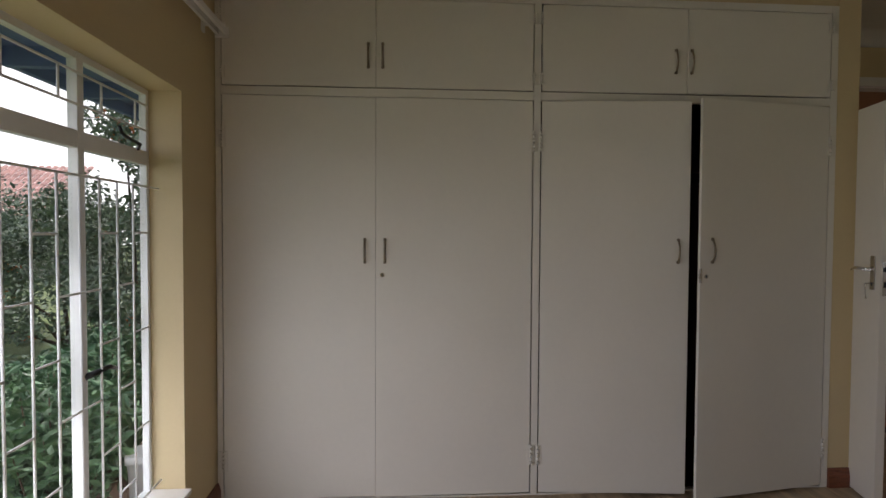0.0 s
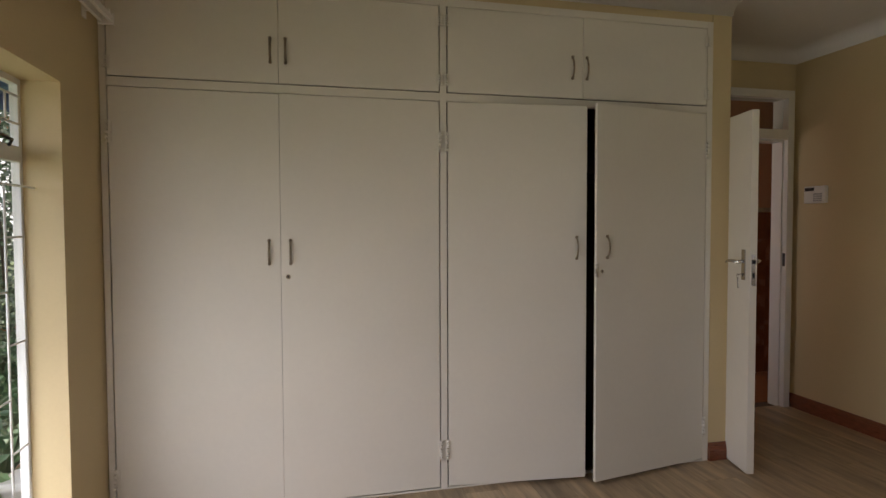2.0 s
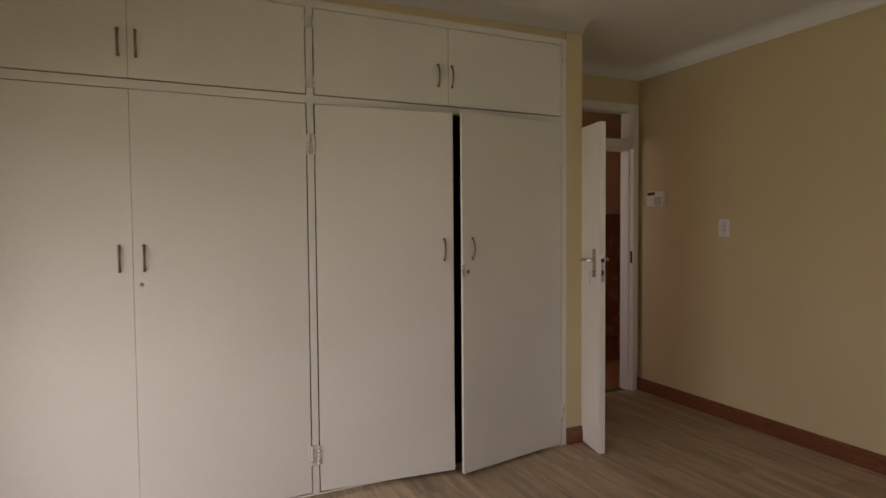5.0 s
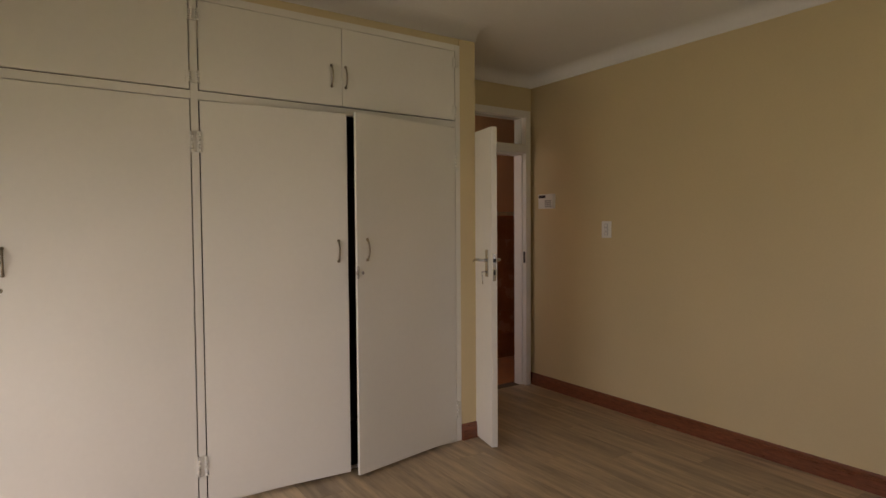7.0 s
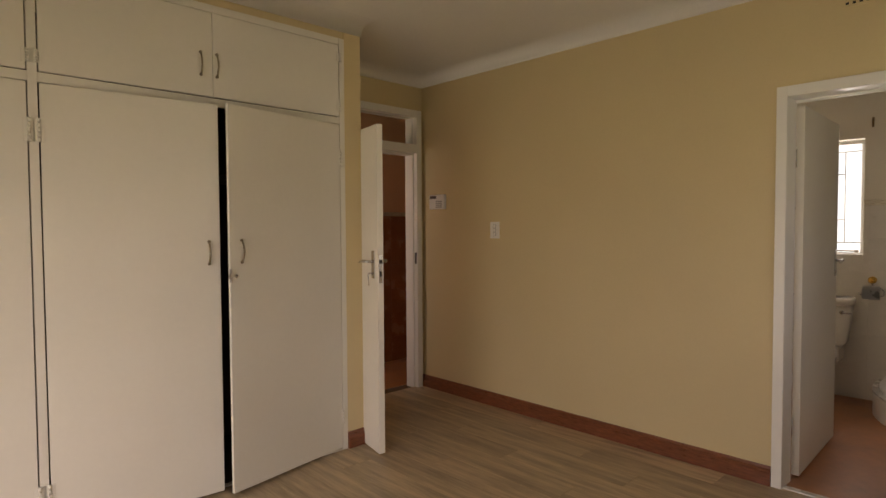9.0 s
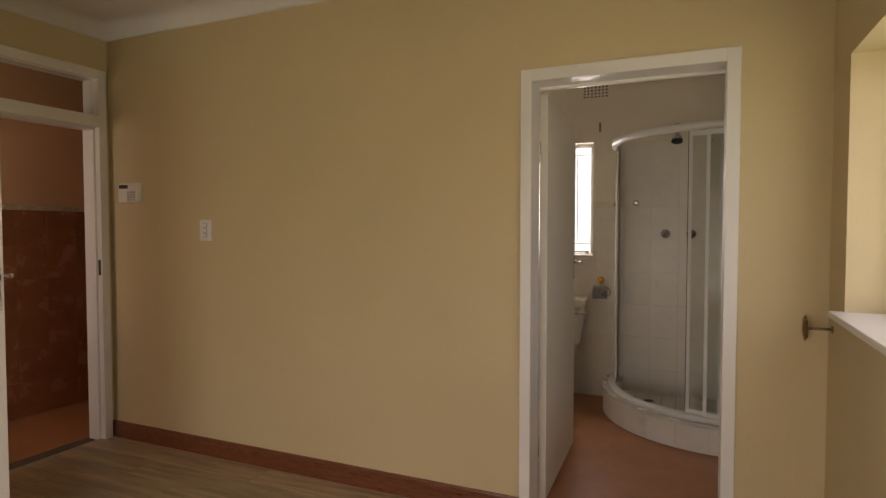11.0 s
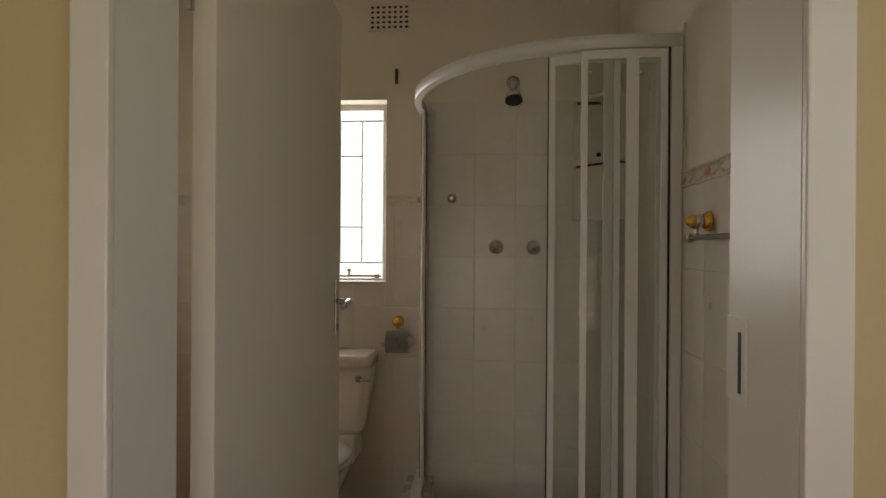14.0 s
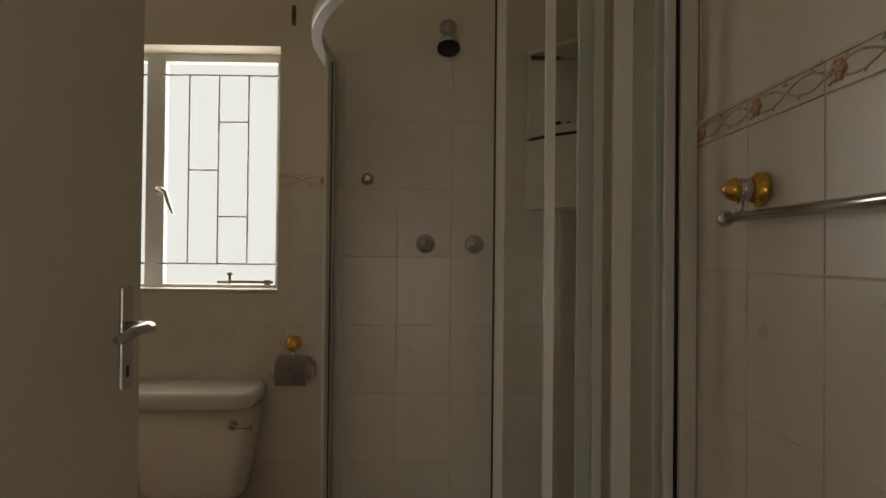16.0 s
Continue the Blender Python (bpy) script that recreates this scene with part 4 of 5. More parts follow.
part("seal", boxes((SC[0] - SR + 0.05, SC[0] - SR + 0.06, BY0 + 0.0435, BY0 + 0.048, 0.212, 2.013)), M_BLACK, enc, "black rubber seal")
hd = thing("wall_shower", "chrome shower head on a wall rosette", "shower head")
bm = lathe(bmesh.new(), (BX1 - 0.008, 0.205, 2.185), (-1, 0, 0), [(0, 0.034), (0.008, 0.033), (0.018, 0.018), (0.03, 0.014)], 20)
part("rosette", bm, M_CHROME, hd)
bm = tube(bmesh.new(), [(BX1 - 0.03, 0.205, 2.185), (BX1 - 0.07, 0.205, 2.18), (BX1 - 0.10, 0.205, 2.155)], 0.011)
lathe(bm, (BX1 - 0.095, 0.205, 2.165), (-0.35, 0, -1), [(0, 0.012), (0.01, 0.022), (0.03, 0.022), (0.04, 0.016), (0.05, 0.018), (0.075, 0.036), (0.10, 0.041)], 24)
part("head", bm, M_CHROME, hd)
bm = lathe(bmesh.new(), Vector((BX1 - 0.095, 0.205, 2.165)) + Vector((-0.35, 0, -1)).normalized() * 0.1, (-0.35, 0, -1), [(0, 0.0415), (0.012, 0.0415), (0.015, 0.036)], 24)
part("nozzle_ring", bm, M_BLACK, hd, "dark nozzle face")
for y in (0.284, 0.097):
    tp = thing("shower_tap", "round chrome shower tap on the tiles", "tap", group="shower taps")
    bm = lathe(bmesh.new(), (BX1 - 0.008, y, 1.354), (-1, 0, 0), [(0, 0.037), (0.004, 0.037), (0.012, 0.028), (0.016, 0.018)], 24)
    part("flange", bm, M_CHROME, tp)
    bm = lathe(bmesh.new(), (BX1 - 0.022, y, 1.354), (-1, 0, 0), [(0, 0.018), (0.01, 0.023), (0.03, 0.024), (0.036, 0.019), (0.038, 0.012), (0.043, 0.009), (0.046, 0.001)], 12)
    part("knob", bm, M_CHROME, tp)
kn = tagged(mesh("robe_peg", lathe(bmesh.new(), (BX1 - 0.008, 0.509, 1.60), (-1, 0, 0), [(0, 0.024), (0.004, 0.024), (0.007, 0.018), (0.016, 0.016), (0.02, 0.008)], 20), M_CHROME), "small round chrome peg on the shower tiles", "peg")
dr = thing("floor_drain", "round chrome drain in the shower floor", "drain")
part("grate", lathe(bmesh.new(), (5.60, 0.375, 0.074), (0, 0, 1), [(0, 0.042), (0.003, 0.042), (0.004, 0.03)], 20), M_CHROME, dr)
part("holes", lathe(bmesh.new(), (5.60, 0.375, 0.0785), (0, 0, 1), [(0, 0.028), (0.0008, 0.028)], 16), M_BLACK, dr)

cd = thing("corner_caddy", "white plastic corner shelf unit with mirror in the shower", "corner shelf")
cc = (BX1 - 0.0075, BY0 + 0.0075)


def corner_fan(r, z0, z1, bow=0.018):
    """A corner body with short side cheeks and a slightly bowed diagonal front."""
    a, b = Vector((cc[0] - 0.03, cc[1] + r)), Vector((cc[0] - r, cc[1] + 0.03))
    out = (a - b).orthogonal().normalized()
    out = out if out.x < 0 else -out
    front = [a.lerp(b, k / 8) + out * bow * math.sin(math.pi * k / 8) for k in range(9)]
    return prism(bmesh.new(), [cc, (cc[0], cc[1] + r)] + [tuple(p) for p in front] + [(cc[0] - r, cc[1])], z0, z1)


part("lower_bin", corner_fan(0.215, 1.505, 1.745), M_PLAST, cd)
part("base_lip", corner_fan(0.222, 1.488, 1.504), M_PLAST, cd)
part("shelf", corner_fan(0.222, 1.757, 1.785), M_PLAST, cd)
# solid black layer stands for the shade under the shelf
part("shelf_gap", corner_fan(0.205, 1.746, 1.7565), M_BLACK, cd, "black filler standing for shade under the shelf")
part("top", corner_fan(0.215, 2.075, 2.092, 0.0), M_PLAST, cd)
part("top_edge", boxes((cc[0] - 0.028, cc[0] - 0.004, cc[1] + 0.09, cc[1] + 0.205, 2.064, 2.0745)), M_HOLD, cd, "dark brown edge strip")
part("side_panel", boxes((cc[0] - 0.20, cc[0], cc[1], cc[1] + 0.012, 1.786, 2.074)), M_PLAST, cd)
part("side_panel", boxes((cc[0] - 0.012, cc[0], cc[1] + 0.013, cc[1] + 0.20, 1.786, 2.0635)), M_PLAST, cd)
part("post", boxes((cc[0] - 0.03, cc[0] - 0.0125, cc[1] + 0.203, cc[1] + 0.215, 1.786, 2.074), bevel=0.002), M_PLAST, cd)
part("post", boxes((cc[0] - 0.215, cc[0] - 0.2005, cc[1] + 0.001, cc[1] + 0.03, 1.786, 2.074), bevel=0.002), M_PLAST, cd)
part("edge_trim", boxes((cc[0] - 0.125, cc[0] - 0.10, cc[1] + 0.0125, cc[1] + 0.03, 1.786, 2.074)), M_HOLD, cd, "dark brown edge strip")
bm = boxes((cc[0] - 0.05, cc[0] - 0.03, cc[1] + 0.09, cc[1] + 0.11, 1.781, 1.822), (cc[0] - 0.08, cc[0] - 0.06, cc[1] + 0.06, cc[1] + 0.075, 1.781, 1.815), bevel=0.004)
tagged(mesh("soap_bits", bm, M_BLACK), "small dark toiletry on the corner shelf", "toiletry")

tr = thing("towel_rail", "chrome towel rail with gold knobs on the tiled wall", "towel rail")
for x in (4.615, 4.02):
    z = 1.43
    bm = lathe(bmesh.new(), (x, BY0 + 0.008, z), (0, 1, 0), [(0, 0.03), (0.006, 0.03), (0.014, 0.024), (0.02, 0.019)], 20)
    part("rosette", bm, M_GOLD, tr, "gold plated rosette")
    bm = lathe(bmesh.new(), (x, BY0 + 0.05, z), (0, 1, 0), [(0, 0.017), (0.004, 0.021), (0.014, 0.017), (0.022, 0.009), (0.025, 0.002)], 20)
    part("knob", bm, M_GOLD, tr, "gold plated knob")
    bm = cyl(bmesh.new(), (x, BY0 + 0.024, z), (x, BY0 + 0.051, z), 0.020, 0.0185)
    cyl(bm, (x, BY0 + 0.045, z - 0.014), (x, BY0 + 0.045, z - 0.045), 0.007)
    part("post", bm, M_CHROME, tr)
bm = cyl(bmesh.new(), (4.66, BY0 + 0.045, 1.383), (3.97, BY0 + 0.045, 1.383), 0.0085)
lathe(bm, (4.655, BY0 + 0.045, 1.383), (1, 0, 0), [(0, 0.009), (0.004, 0.014), (0.012, 0.015), (0.018, 0.008)], 16)
part("bar", bm, M_CHROME, tr, "chrome bar")

# ---- garden outside the bedroom window ----
structure("ground", boxes((-400, 400, -400, 400, -0.6, -0.32)), M_LAWN, "green lawn round the house", "ground")
structure("flowerbed", prism(bmesh.new(), [(-1.15, 2.0), (-1.15, 9.0), (-4.4, 10.5), (-3.2, 6.0), (-2.4, 2.2)], -0.33, -0.29), M_SOIL, "dark soil of the flowerbed", "flowerbed")
M_SKYB = bpy.data.materials.new("overcast_distance")
M_SKYB.use_nodes = True
em = M_SKYB.node_tree.nodes.new("ShaderNodeEmission")
em.inputs[0].default_value, em.inputs[1].default_value = (1.0, 0.99, 0.96, 1), SKY_GLOW
M_SKYB.node_tree.links.new(em.outputs[0], M_SKYB.node_tree.nodes["Material Output"].inputs[0])
M_GLOWB = M_SKYB.copy()
M_GLOWB.name = "overcast_haze"
M_GLOWB.node_tree.nodes["Emission"].inputs[1].default_value = BATH_GLOW
M_GLOWB.node_tree.nodes["Emission"].inputs[0].default_value = (0.80, 0.93, 1.0, 1)
structure("backdrop", boxes((7.6, 7.65, -4, 7, -0.33, 5.5)), M_GLOWB, "bright overcast distance outside the bathroom", "backdrop")
structure("backdrop_garden", boxes((-120, 30, 62, 62.5, -0.33, 60)), M_SKYB, "bright overcast sky beyond the garden", "backdrop")
ev = thing("roof_eave", "blue-grey timber eave outside the window", "eave", kind="structure")
part("soffit", boxes((-2.05, -1.15, -1.5, 5.0, 2.30, 2.33)), M_EAVE, ev)
part("fascia", boxes((-2.09, -2.05, -1.5, 5.0, 2.22, 2.42)), M_EAVE, ev)
for i in range(9):
    part("rafter", boxes((-2.05, -1.15, -1.2 + i * 0.7, -1.15 + i * 0.7, 2.20, 2.30)), M_EAVE, ev)


def leaves_mesh(name, centers, count, size, rng, material, parent, droop=0.3, label="", slim=0.5):
    """Many small pointed leaves scattered in soft clumps (x, y, z, rx, ry, rz)."""
    verts, faces = [], []
    for _ in range(count):
        c = centers[rng.randrange(len(centers))]
        while True:
            d = Vector((rng.uniform(-1, 1), rng.uniform(-1, 1), rng.uniform(-1, 1)))
            if 0.25 < d.length < 1:
                break
        d = d * (0.75 + 0.4 * rng.random())
        p = Vector((c[0] + d.x * c[3], c[1] + d.y * c[4], c[2] + d.z * c[5]))
        if p.z < -0.28:
            continue
        ax = Vector((rng.gauss(0, 1), rng.gauss(0, 1), rng.gauss(0, 0.6) - droop)).normalized()
        sd = ax.orthogonal().normalized()
        sd = (Matrix.Rotation(rng.uniform(0, 6.28), 3, ax) @ sd)
        up = ax.cross(sd)
        L = size * rng.uniform(0.6, 1.3)
        b = len(verts)
        verts += [p, p + ax * L * 0.5 + sd * L * slim * 0.5 + up * L * 0.06, p + ax * L, p + ax * L * 0.5 - sd * L * slim * 0.5 + up * L * 0.06]
        faces += [(b, b + 1, b + 2), (b, b + 2, b + 3)]
    me = bpy.data.meshes.new(name)
    me.from_pydata([tuple(v) for v in verts], [], faces)
    me.materials.append(material)
    ob = new(name, me)
    ob.parent = parent
    return tagged(ob, label) if label else ob


def shrub(name, x, y, r, h, count, size, seed, blooms=0, label="dense green shrub in the garden"):
    rng = random.Random(seed)
    t = thing(name, label, "shrub", pose(0, 0, 0))
    cl = []
    for _ in range(46):
        a, q, z = rng.uniform(0, 6.28), math.sqrt(rng.random()), rng.random()
        w = (1 - 0.55 * z * z)
        k = rng.uniform(0.16, 0.34) * r
        cl.append((x + math.cos(a) * q * r * w, y + math.sin(a) * q * r * w, -0.25 + z * (h + 0.1), k, k, k * 0.9))
    bm = bmesh.new()
    for i in range(7):
        c = cl[i * 5]
        tube(bm, [(x + rng.uniform(-0.1, 0.1), y + rng.uniform(-0.1, 0.1), -0.34), ((x + c[0]) / 2, (y + c[1]) / 2, c[2] * 0.45), (c[0], c[1], c[2])], [0.035, 0.022, 0.006], seg=6)
    part("stem", bm, M_BARK, t, "brown woody stems")
    leaves_mesh("foliage", cl, count, size, rng, M_LEAF, t)
    if blooms:
        few = [cl[rng.randrange(len(cl))] for _ in range(9)]
        few = [(c[0], c[1], c[2], 0.16, 0.16, 0.12) for c in few]
        leaves_mesh("blossom", few, blooms, 0.06, rng, M_BLOOM, t, label="clusters of orange flowers", slim=0.7)
    return t


shrub("flowering_shrub", -3.2, 7.2, 1.3, 3.0, 15000, 0.075, 1, 220, "tall green shrub with orange flowers in the garden")
shrub("flowering_shrub", -4.7, 8.4, 1.3, 2.0, 12000, 0.075, 2, 220, "green shrub with orange flowers in the garden")
shrub("shrub", -6.4, 9.6, 1.3, 1.9, 6000, 0.08, 3)
shrub("shrub", -2.1, 6.2, 0.9, 3.0, 12000, 0.07, 4, 0, "dark green shrub close to the house")
shrub("shrub", -8.6, 10.6, 1.5, 1.9, 5000, 0.09, 5)


def clump(x, y, n, L, seed):
    """A plant of long arching leaves."""
    rng = random.Random(seed)
    t = thing("garden_plant", "clump of broad green garden leaves below the window", "plant", pose(0, 0, 0), group="plants under the window")
    bm = bmesh.new()
    for i in range(n):
        a, l = rng.uniform(0, 6.28), L * rng.uniform(0.6, 1.15)
        lean, w = rng.uniform(0.25, 0.9), rng.uniform(0.018, 0.04)
        dx, dy = math.cos(a), math.sin(a)
        prev = None
        for k in range(7):
            f = k / 6
            px, py = x + dx * l * lean * f * (0.5 + 0.7 * f), y + dy * l * lean * f * (0.5 + 0.7 * f)
            pz = -0.3 + l * (f - 0.55 * lean * f * f)
            ww = w * math.sin(math.pi * min(0.98, 0.1 + 0.9 * f)) + 0.002
            row = [bm.verts.new((px - dy * ww, py + dx * ww, pz + 0.01)), bm.verts.new((px, py, pz - 0.006)), bm.verts.new((px + dy * ww, py - dx * ww, pz + 0.01))]
            if prev:
                for q in (0, 1):
                    bm.faces.new((prev[q], prev[q + 1], row[q + 1], row[q])).smooth = True
            prev = row
    me = bpy.data.meshes.new("leaves")
    bm.to_mesh(me)
    bm.free()
    me.materials.append(M_BLADE)
    ob = new("leaves", me)
    ob.parent = t


rng = random.Random(9)
for i in range(13):
    clump(-1.8 - rng.random() * 1.1 - 0.1 * (i % 5), 2.8 + 0.27 * i + rng.uniform(-0.1, 0.1), 45, rng.uniform(0.45, 0.75), 30 + i)


def low_plant(x, y, r, h, seed):
    """A low leafy perennial: stems with many slim leaves."""
    rng = random.Random(seed)
    t = thing("leafy_plant", "low leafy green plant in the flowerbed", "plant", pose(0, 0, 0), group="plants under the window")
    tips = []
    bm = bmesh.new()
    for _ in range(16):
        a, q = rng.uniform(0, 6.28), math.sqrt(rng.random()) * r
        tip = (x + q * math.cos(a), y + q * math.sin(a), -0.3 + h * rng.uniform(0.55, 1.0) * (1 - 0.3 * q / r))
        tube(bm, [(x + 0.25 * (tip[0] - x), y + 0.25 * (tip[1] - y), -0.31), (x + 0.7 * (tip[0] - x), y + 0.7 * (tip[1] - y), tip[2] * 0.5 - 0.12), tip], [0.008, 0.006, 0.003], seg=5)
        for k in range(3):
            f = 1 - 0.28 * k
            tips.append((x + f * (tip[0] - x), y + f * (tip[1] - y), -0.3 + f * (tip[2] + 0.3), 0.13, 0.13, 0.10))
    part("stem", bm, M_BARK, t, "thin brown stems")
    leaves_mesh("foliage", tips, 1500, 0.10, rng, M_BLADE, t, droop=0.15, slim=0.36)


for i in range(18):
    low_plant(-1.75 - rng.random() * 1.5, 2.75 + 0.2 * i + rng.uniform(-0.1, 0.1), 0.36, rng.uniform(0.6, 0.95), 70 + i)

pot = thing("white_planter", "white painted square planter outside the window", "planter", pose(0, 0, 0))
bm = bmesh.new()
loft(bm, [(rounded(-1.47, 3.27, 0.075, 0.075, 0.02, 2), -0.32), (rounded(-1.47, 3.27, 0.09, 0.09, 0.02, 2), 0.08), (rounded(-1.47, 3.27, 0.10, 0.10, 0.02, 2), 0.085), (rounded(-1.47, 3.27, 0.10, 0.10, 0.02, 2), 0.13)])
part("pot", bm, M_STEELW, pot)

house = thing("neighbour_house", "neighbouring house with a red clay tiled roof", "house", pose(0, 0, 0))
HX, HY = -17.3, 20.0
part("wall", boxes((HX - 5, HX + 5, HY, HY + 6, -0.33, 1.6)), M_PLASTER, house)
bm = bmesh.new()
for r in range(11):
    y0, z0 = HY - 0.5 + r * 0.32, 1.5 + r * 0.2
    for c in range(42):
        x = HX - 5.4 + c * 0.26
        a = [bm.verts.new((x + dx, y0 + dy, z0 + dz)) for dy, dz0 in ((0, 0.0), (0.36, 0.2)) for dx, dz in ((0, dz0), (0.065, dz0 + 0.05), (0.13, dz0 + 0.065), (0.195, dz0 + 0.05), (0.25, dz0))]
        for k in range(4):
            bm.faces.new((a[k], a[k + 1], a[k + 6], a[k + 5]))
        bm.faces.new(a[:5])
part("roof", bm, M_ROOF, house, "red clay tile roof")
part("roof_back", prism(bmesh.new(), [(HX - 5.4, HY - 0.4), (HX + 5.5, HY - 0.4), (HX + 5.5, HY + 6.4), (HX - 5.4, HY + 6.4)], 1.42, 1.49), M_ROOF, house)
for k in range(3):
    part("window", boxes((HX - 3.5 + k * 2.8, HX - 2.2 + k * 2.8, HY - 0.03, HY - 0.002, 0.4, 1.25)), M_LCD, house)

# ---- boards and tiles ----
def shared_piece(name, w, d, h, bevel=0.0015):
    """A slab from the origin, reused for alike pieces."""
    bm = bmesh.new()
    box(bm, 0, w, 0, d, 0, h)
    top = [e for e in bm.edges if all(abs(v.co.z - h) < 1e-6 for v in e.verts)]
    bmesh.ops.bevel(bm, geom=top, offset=bevel, segments=1, affect="EDGES")
    bmesh.ops.recalc_face_normals(bm, faces=bm.faces)
    me = bpy.data.meshes.new(name)
    bm.to_mesh(me)
    bm.free()
    return me


cache = {}


def piece(name, w, d, h, material, m, parent):
    key = (name, round(w, 3), round(d, 3))
    if key not in cache:
        cache[key] = shared_piece(name, w, d, h)
        cache[key].materials.append(material)
    ob = new(name, cache[key])
    ob.parent = parent
    ob.matrix_world = m
    return ob


PW, PL = 0.19, 1.26
i = 0
x = XW
while x < BX0 - 0.165:
    w = min(PW, BX0 - 0.161 - x)
    y = YS - [0.0, 0.72, 0.33, 1.05, 0.55][i % 5]
    while y < YN + 0.03:
        a, b = max(y, YS), min(y + PL, YN + 0.03)
        if b - a > 0.02 and w > 0.02:
            if a >= YC + 0.02 and x + w < PX0:
                y += PL
                continue
            piece("plank", w - 0.0012, b - a - 0.0012, 0.009, M_WOOD, pose(x, a, -0.009), floor)
        y += PL
    x += PW
    i += 1

# wall tiles: rows of 0.207 x 0.2615 m, recessed grout behind
TW, TH = 0.2072, 0.2615
Z0 = 1.565 - 6 * TH
tiled = thing("wall_tiling_back", "white glazed wall tiles with recessed joints", "wall tiles", pose(0, 0, 0), kind="structure")
tiled_s = thing("wall_tiling_south", "white glazed wall tiles with a patterned border", "wall tiles", pose(0, 0, 0), kind="structure")
part("grout_bed", boxes((BX1 - 0.0043, BX1 - 0.0003, BY0, 0.85, 0, 1.62), (BX1 - 0.0043, BX1 - 0.0003, BY0, 0.66, 1.62, 2.09), (BX1 - 0.0043, BX1 - 0.0003, 0.85, 1.81, 0, 1.159), (BX1 - 0.0043, BX1 - 0.0003, 1.81, BY1, 0, 1.62)), M_GROUT, tiled)
part("grout_bed", boxes((BX0, BX1 - 0.003, BY0 + 0.0003, BY0 + 0.0043, 0, 1.60), (4.86, BX1 - 0.003, BY0 + 0.0003, BY0 + 0.0043, 1.60, 2.09)), M_GROUT, tiled_s)


def tile_on_back(y0, y1, z0, z1):
    piece("tile", y1 - y0 - 0.002, z1 - z0 - 0.002, 0.004, M_TILE, Matrix(((0, 0, -1, BX1 - 0.0015), (1, 0, 0, y0 + 0.0015), (0, 1, 0, z0 + 0.0015), (0, 0, 0, 1))), tiled)


def tile_on_south(x0, x1, z0, z1):
    piece("tile", x1 - x0 - 0.002, z1 - z0 - 0.002, 0.004, M_TILE, Matrix(((1, 0, 0, x0 + 0.0015), (0, 0, 1, BY0 + 0.0015), (0, 1, 0, z0 + 0.0015), (0, 0, 0, 1))), tiled_s)


zs = [max(0.0, Z0 + k * TH) for k in range(7)]
ycuts = [BY0 + 0.008] + [0.60 + TW * k for k in range(-4, 8) if BY0 + 0.03 < 0.60 + TW * k < BY1 - 0.03] + [BY1]
for a, b in zip(ycuts, ycuts[1:]):
    for c, d in zip(zs, zs[1:]):
        spans = [(a, b)]
        if d > 1.165 and b > 0.85 and a < 1.81:
            spans = [(a, min(b, 0.848))] if a < 0.848 else []
            if c < 1.15:
                if a < 0.848:
                    spans = [(a, 0.848)]
                    tile_on_back(0.848, b, c, 1.158)
                else:
                    tile_on_back(a, b, c, 1.158)
            if b > 1.812 and a < 1.812 and c >= 1.15:
                spans.append((1.812, b))
        for p, q in spans:
            if q - p > 0.015:
                tile_on_back(p, q, c, d)
    if a < 0.60:
        e = 0.655 if b > 0.55 else b
        tile_on_back(a, b if b < 0.61 else e, 1.565, 1.565 + TH)
        tile_on_back(a, b if b < 0.61 else e, 1.565 + TH, 2.09)
xcuts = [BX0] + [4.455 + TW * k for k in range(-3, 7) if BX0 + 0.03 < 4.455 + TW * k < BX1 - 0.03] + [BX1 - 0.009]
zs2 = [max(0.0, 1.548 - 6 * TH + k * TH) for k in range(7)]
for a, b in zip(xcuts, xcuts[1:]):
    for c, d in zip(zs2, zs2[1:]):
        tile_on_south(a, b, c, d)
    if a > 4.8:
        tile_on_south(a, b, 1.548, 1.548 + TH)
        tile_on_south(a, b, 1.548 + TH, 2.09)


def border_piece(seed):
    """Patterned border tile: slab with a raised edge and trailing relief, in the xy plane."""
    w, h = TW - 0.003, 0.052
    slab = bmesh.new()
    box(slab, 0, w, 0, h, 0, 0.007)
    box(slab, 0, w, h - 0.006, h, 0.007, 0.011)
    box(slab, 0, w, 0, 0.003, 0.007, 0.009)
    rel = bmesh.new()
    for s in (1, -1):
        tube(rel, [(w * k / 16, h * 0.5 + s * 0.014 * math.sin(2 * math.pi * k / 16 + 0.4), 0.0075) for k in range(17)], 0.0019, seg=5)
    for k in range(6):
        cx, cy = w * (0.08 + 0.165 * k), h * 0.5 + 0.011 * (-1) ** k
        tube(rel, [(cx, cy, 0.0075), (cx + 0.007, cy + 0.005 * (-1) ** k, 0.0085), (cx + 0.013, cy + 0.002 * (-1) ** k, 0.0075)], [0.001, 0.003, 0.001], seg=5)
    rose = bmesh.new()
    for k in range(7):
        a = 2 * math.pi * k / 6
        r = 0.0 if k == 6 else 0.010
        lathe(rose, (w * 0.86 + r * math.cos(a), h * 0.5 + r * math.sin(a), 0.006), (0, 0, 1), [(0, 0.008), (0.003, 0.0075), (0.005, 0.003)], 8)
    out = []
    for nm, b, mt in (("slab", slab, M_BORDER), ("vine", rel, M_RELIEF), ("rose", rose, M_ROSE)):
        bmesh.ops.recalc_face_normals(b, faces=b.faces)
        me = bpy.data.meshes.new("border_" + nm)
        b.to_mesh(me)
        b.free()
        me.materials.append(mt)
        out.append((nm, me))
    return out


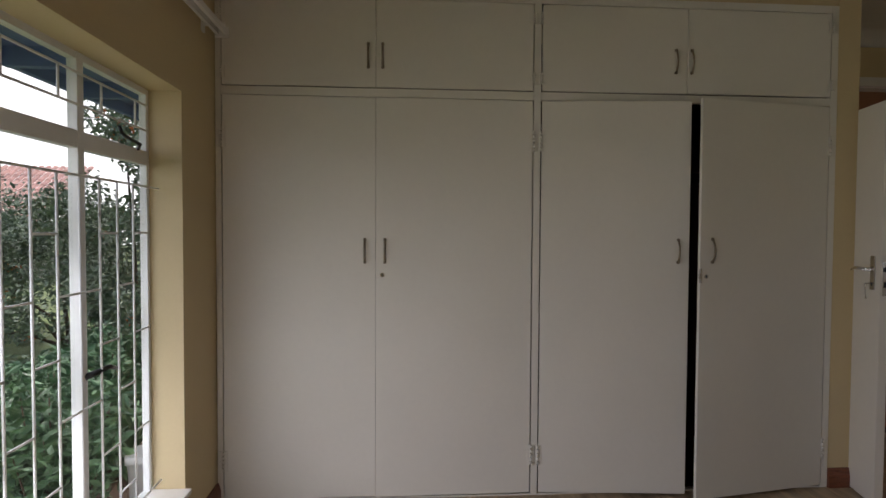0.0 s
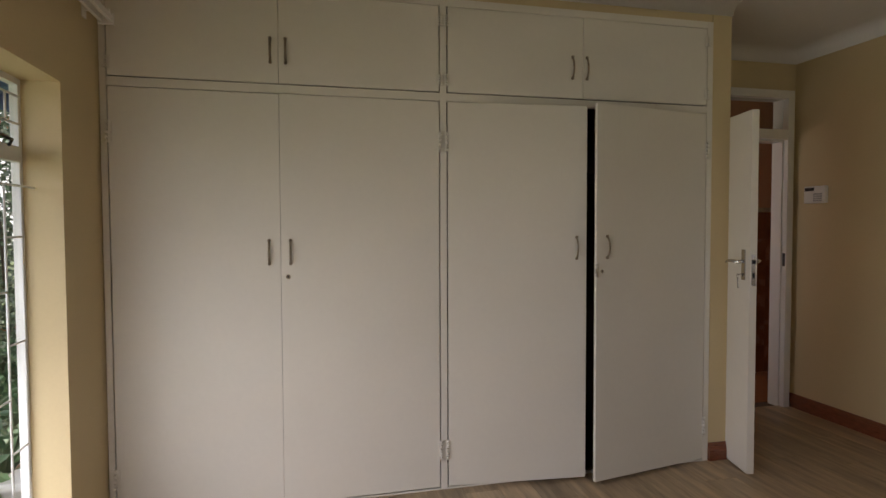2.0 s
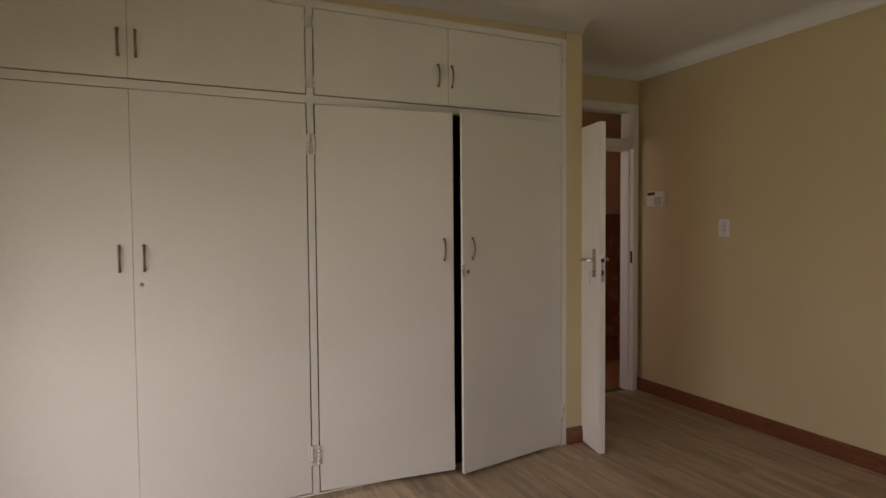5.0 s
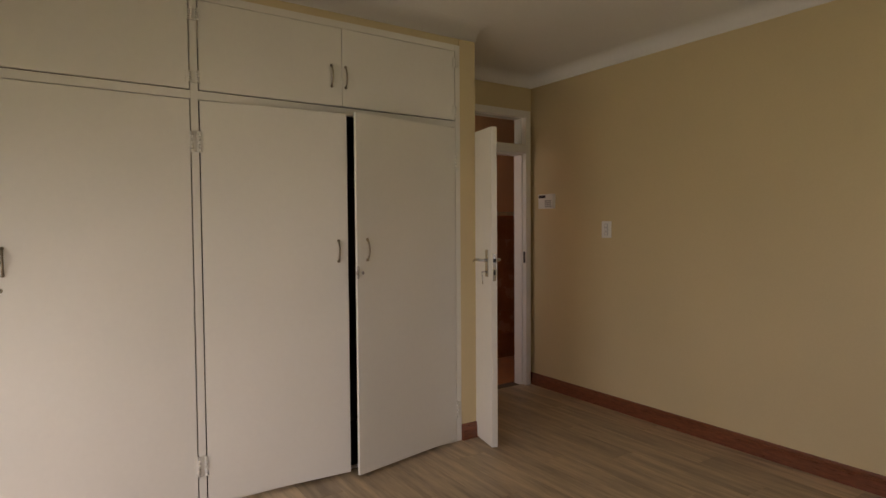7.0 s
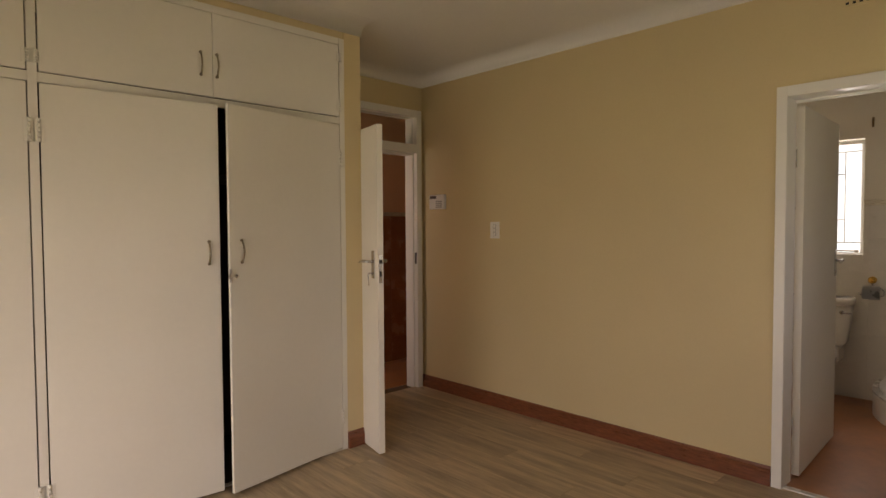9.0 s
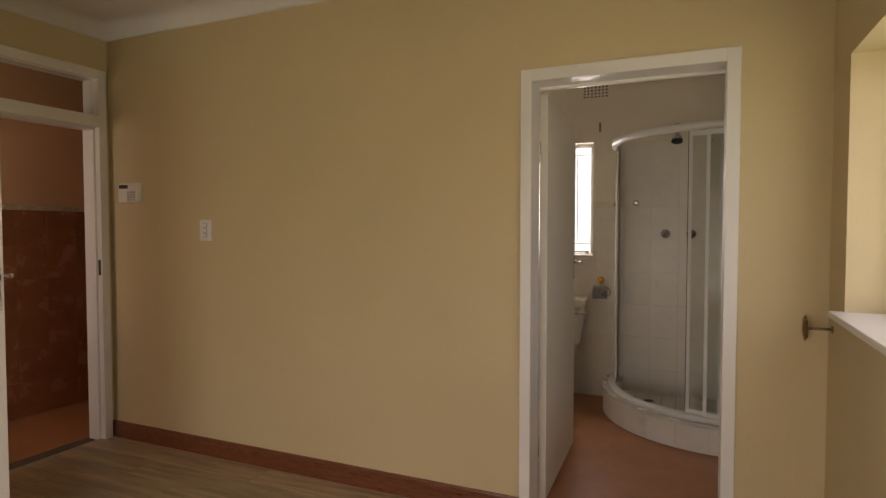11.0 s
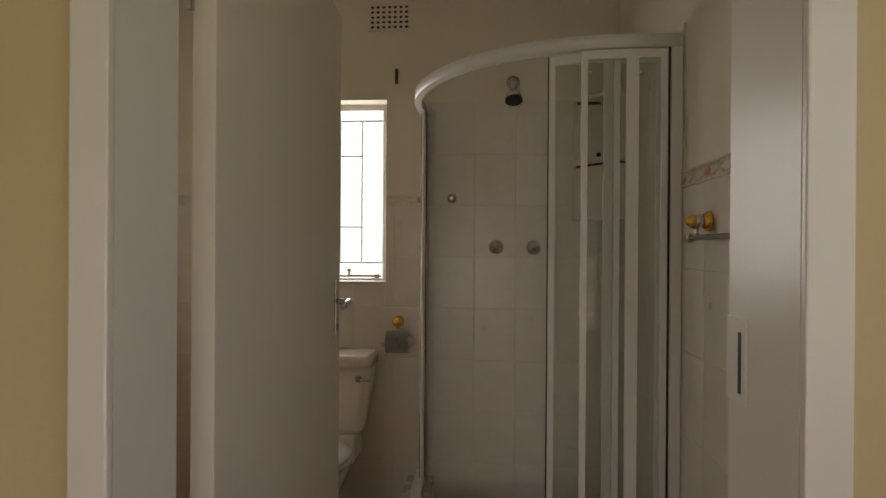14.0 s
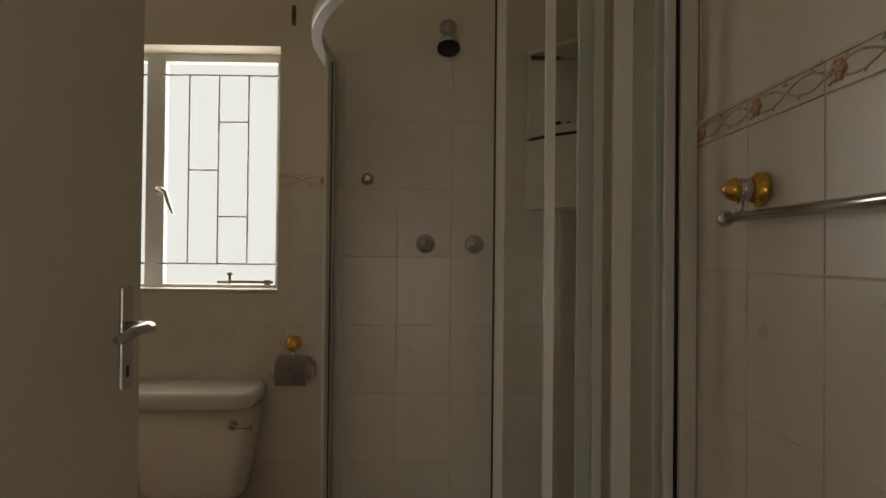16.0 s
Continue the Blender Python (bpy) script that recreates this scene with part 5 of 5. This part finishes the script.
BORDER = border_piece(0)


def border_tile(m, parent, mesh_set=BORDER):
    base = new("border_tile", mesh_set[0][1])
    base.parent = parent
    base.matrix_world = m
    for nm, me in mesh_set[1:]:
        ob = new(nm, me)
        ob.parent = base


for a, b in zip(xcuts, xcuts[1:]):
    if b < 4.9 and b - a > 0.19:
        border_tile(Matrix(((1, 0, 0, a + 0.0015), (0, 0, 1, BY0 + 0.001), (0, 1, 0, 1.549), (0, 0, 0, 1))), tiled_s)
border_tile(Matrix(((1, 0, 0, xcuts[1] - TW + 0.0015), (0, 0, 1, BY0 + 0.001), (0, 1, 0, 1.549), (0, 0, 0, 1))), tiled_s)
border_tile(Matrix(((0, 0, -1, BX1 - 0.001), (-1, 0, 0, 0.848), (0, 1, 0, 1.567), (0, 0, 0, 1))), tiled)

# shower floor tiles
k = 0
for ix in range(11):
    for iy in range(11):
        x0, y0 = BX1 - 0.01 - 0.1 * (ix + 1), BY0 + 0.008 + 0.1 * iy
        far = max((math.hypot(px - SC[0], py - SC[1]) if px < SC[0] and py > SC[1] else max(SC[0] - px, py - SC[1])) for px in (x0, x0 + 0.1) for py in (y0, y0 + 0.1))
        if far < SR - 0.12:
            piece("floor_tile", 0.096, 0.096, 0.007, M_TILEFLOOR, pose(x0 + 0.002, y0 + 0.002, 0.066), tray)

# passage wall tiles
pt = thing("wall_tiling_passage", "glazed brown wall tiles in the passage", "wall tiles", pose(0, 0, 0), kind="structure")
part("grout_bed", boxes((2.4, 5.6, 4.5945, 4.5997, 0, 1.53)), M_GROUTB, pt)
part("border_strip", boxes((2.45, 5.5, 4.588, 4.594, 1.532, 1.572), bevel=0.002), M_RELIEF, pt, "mottled ochre border strip")
for ix in range(14):
    for iz in range(6):
        x0 = 2.45 + 0.22 * ix
        piece("tile", 0.216, 0.251, 0.006, M_TERRA, Matrix(((1, 0, 0, x0 + 0.002), (0, 0, -1, 4.5985), (0, 1, 0, iz * 0.255 + 0.002), (0, 0, 0, 1))), pt)
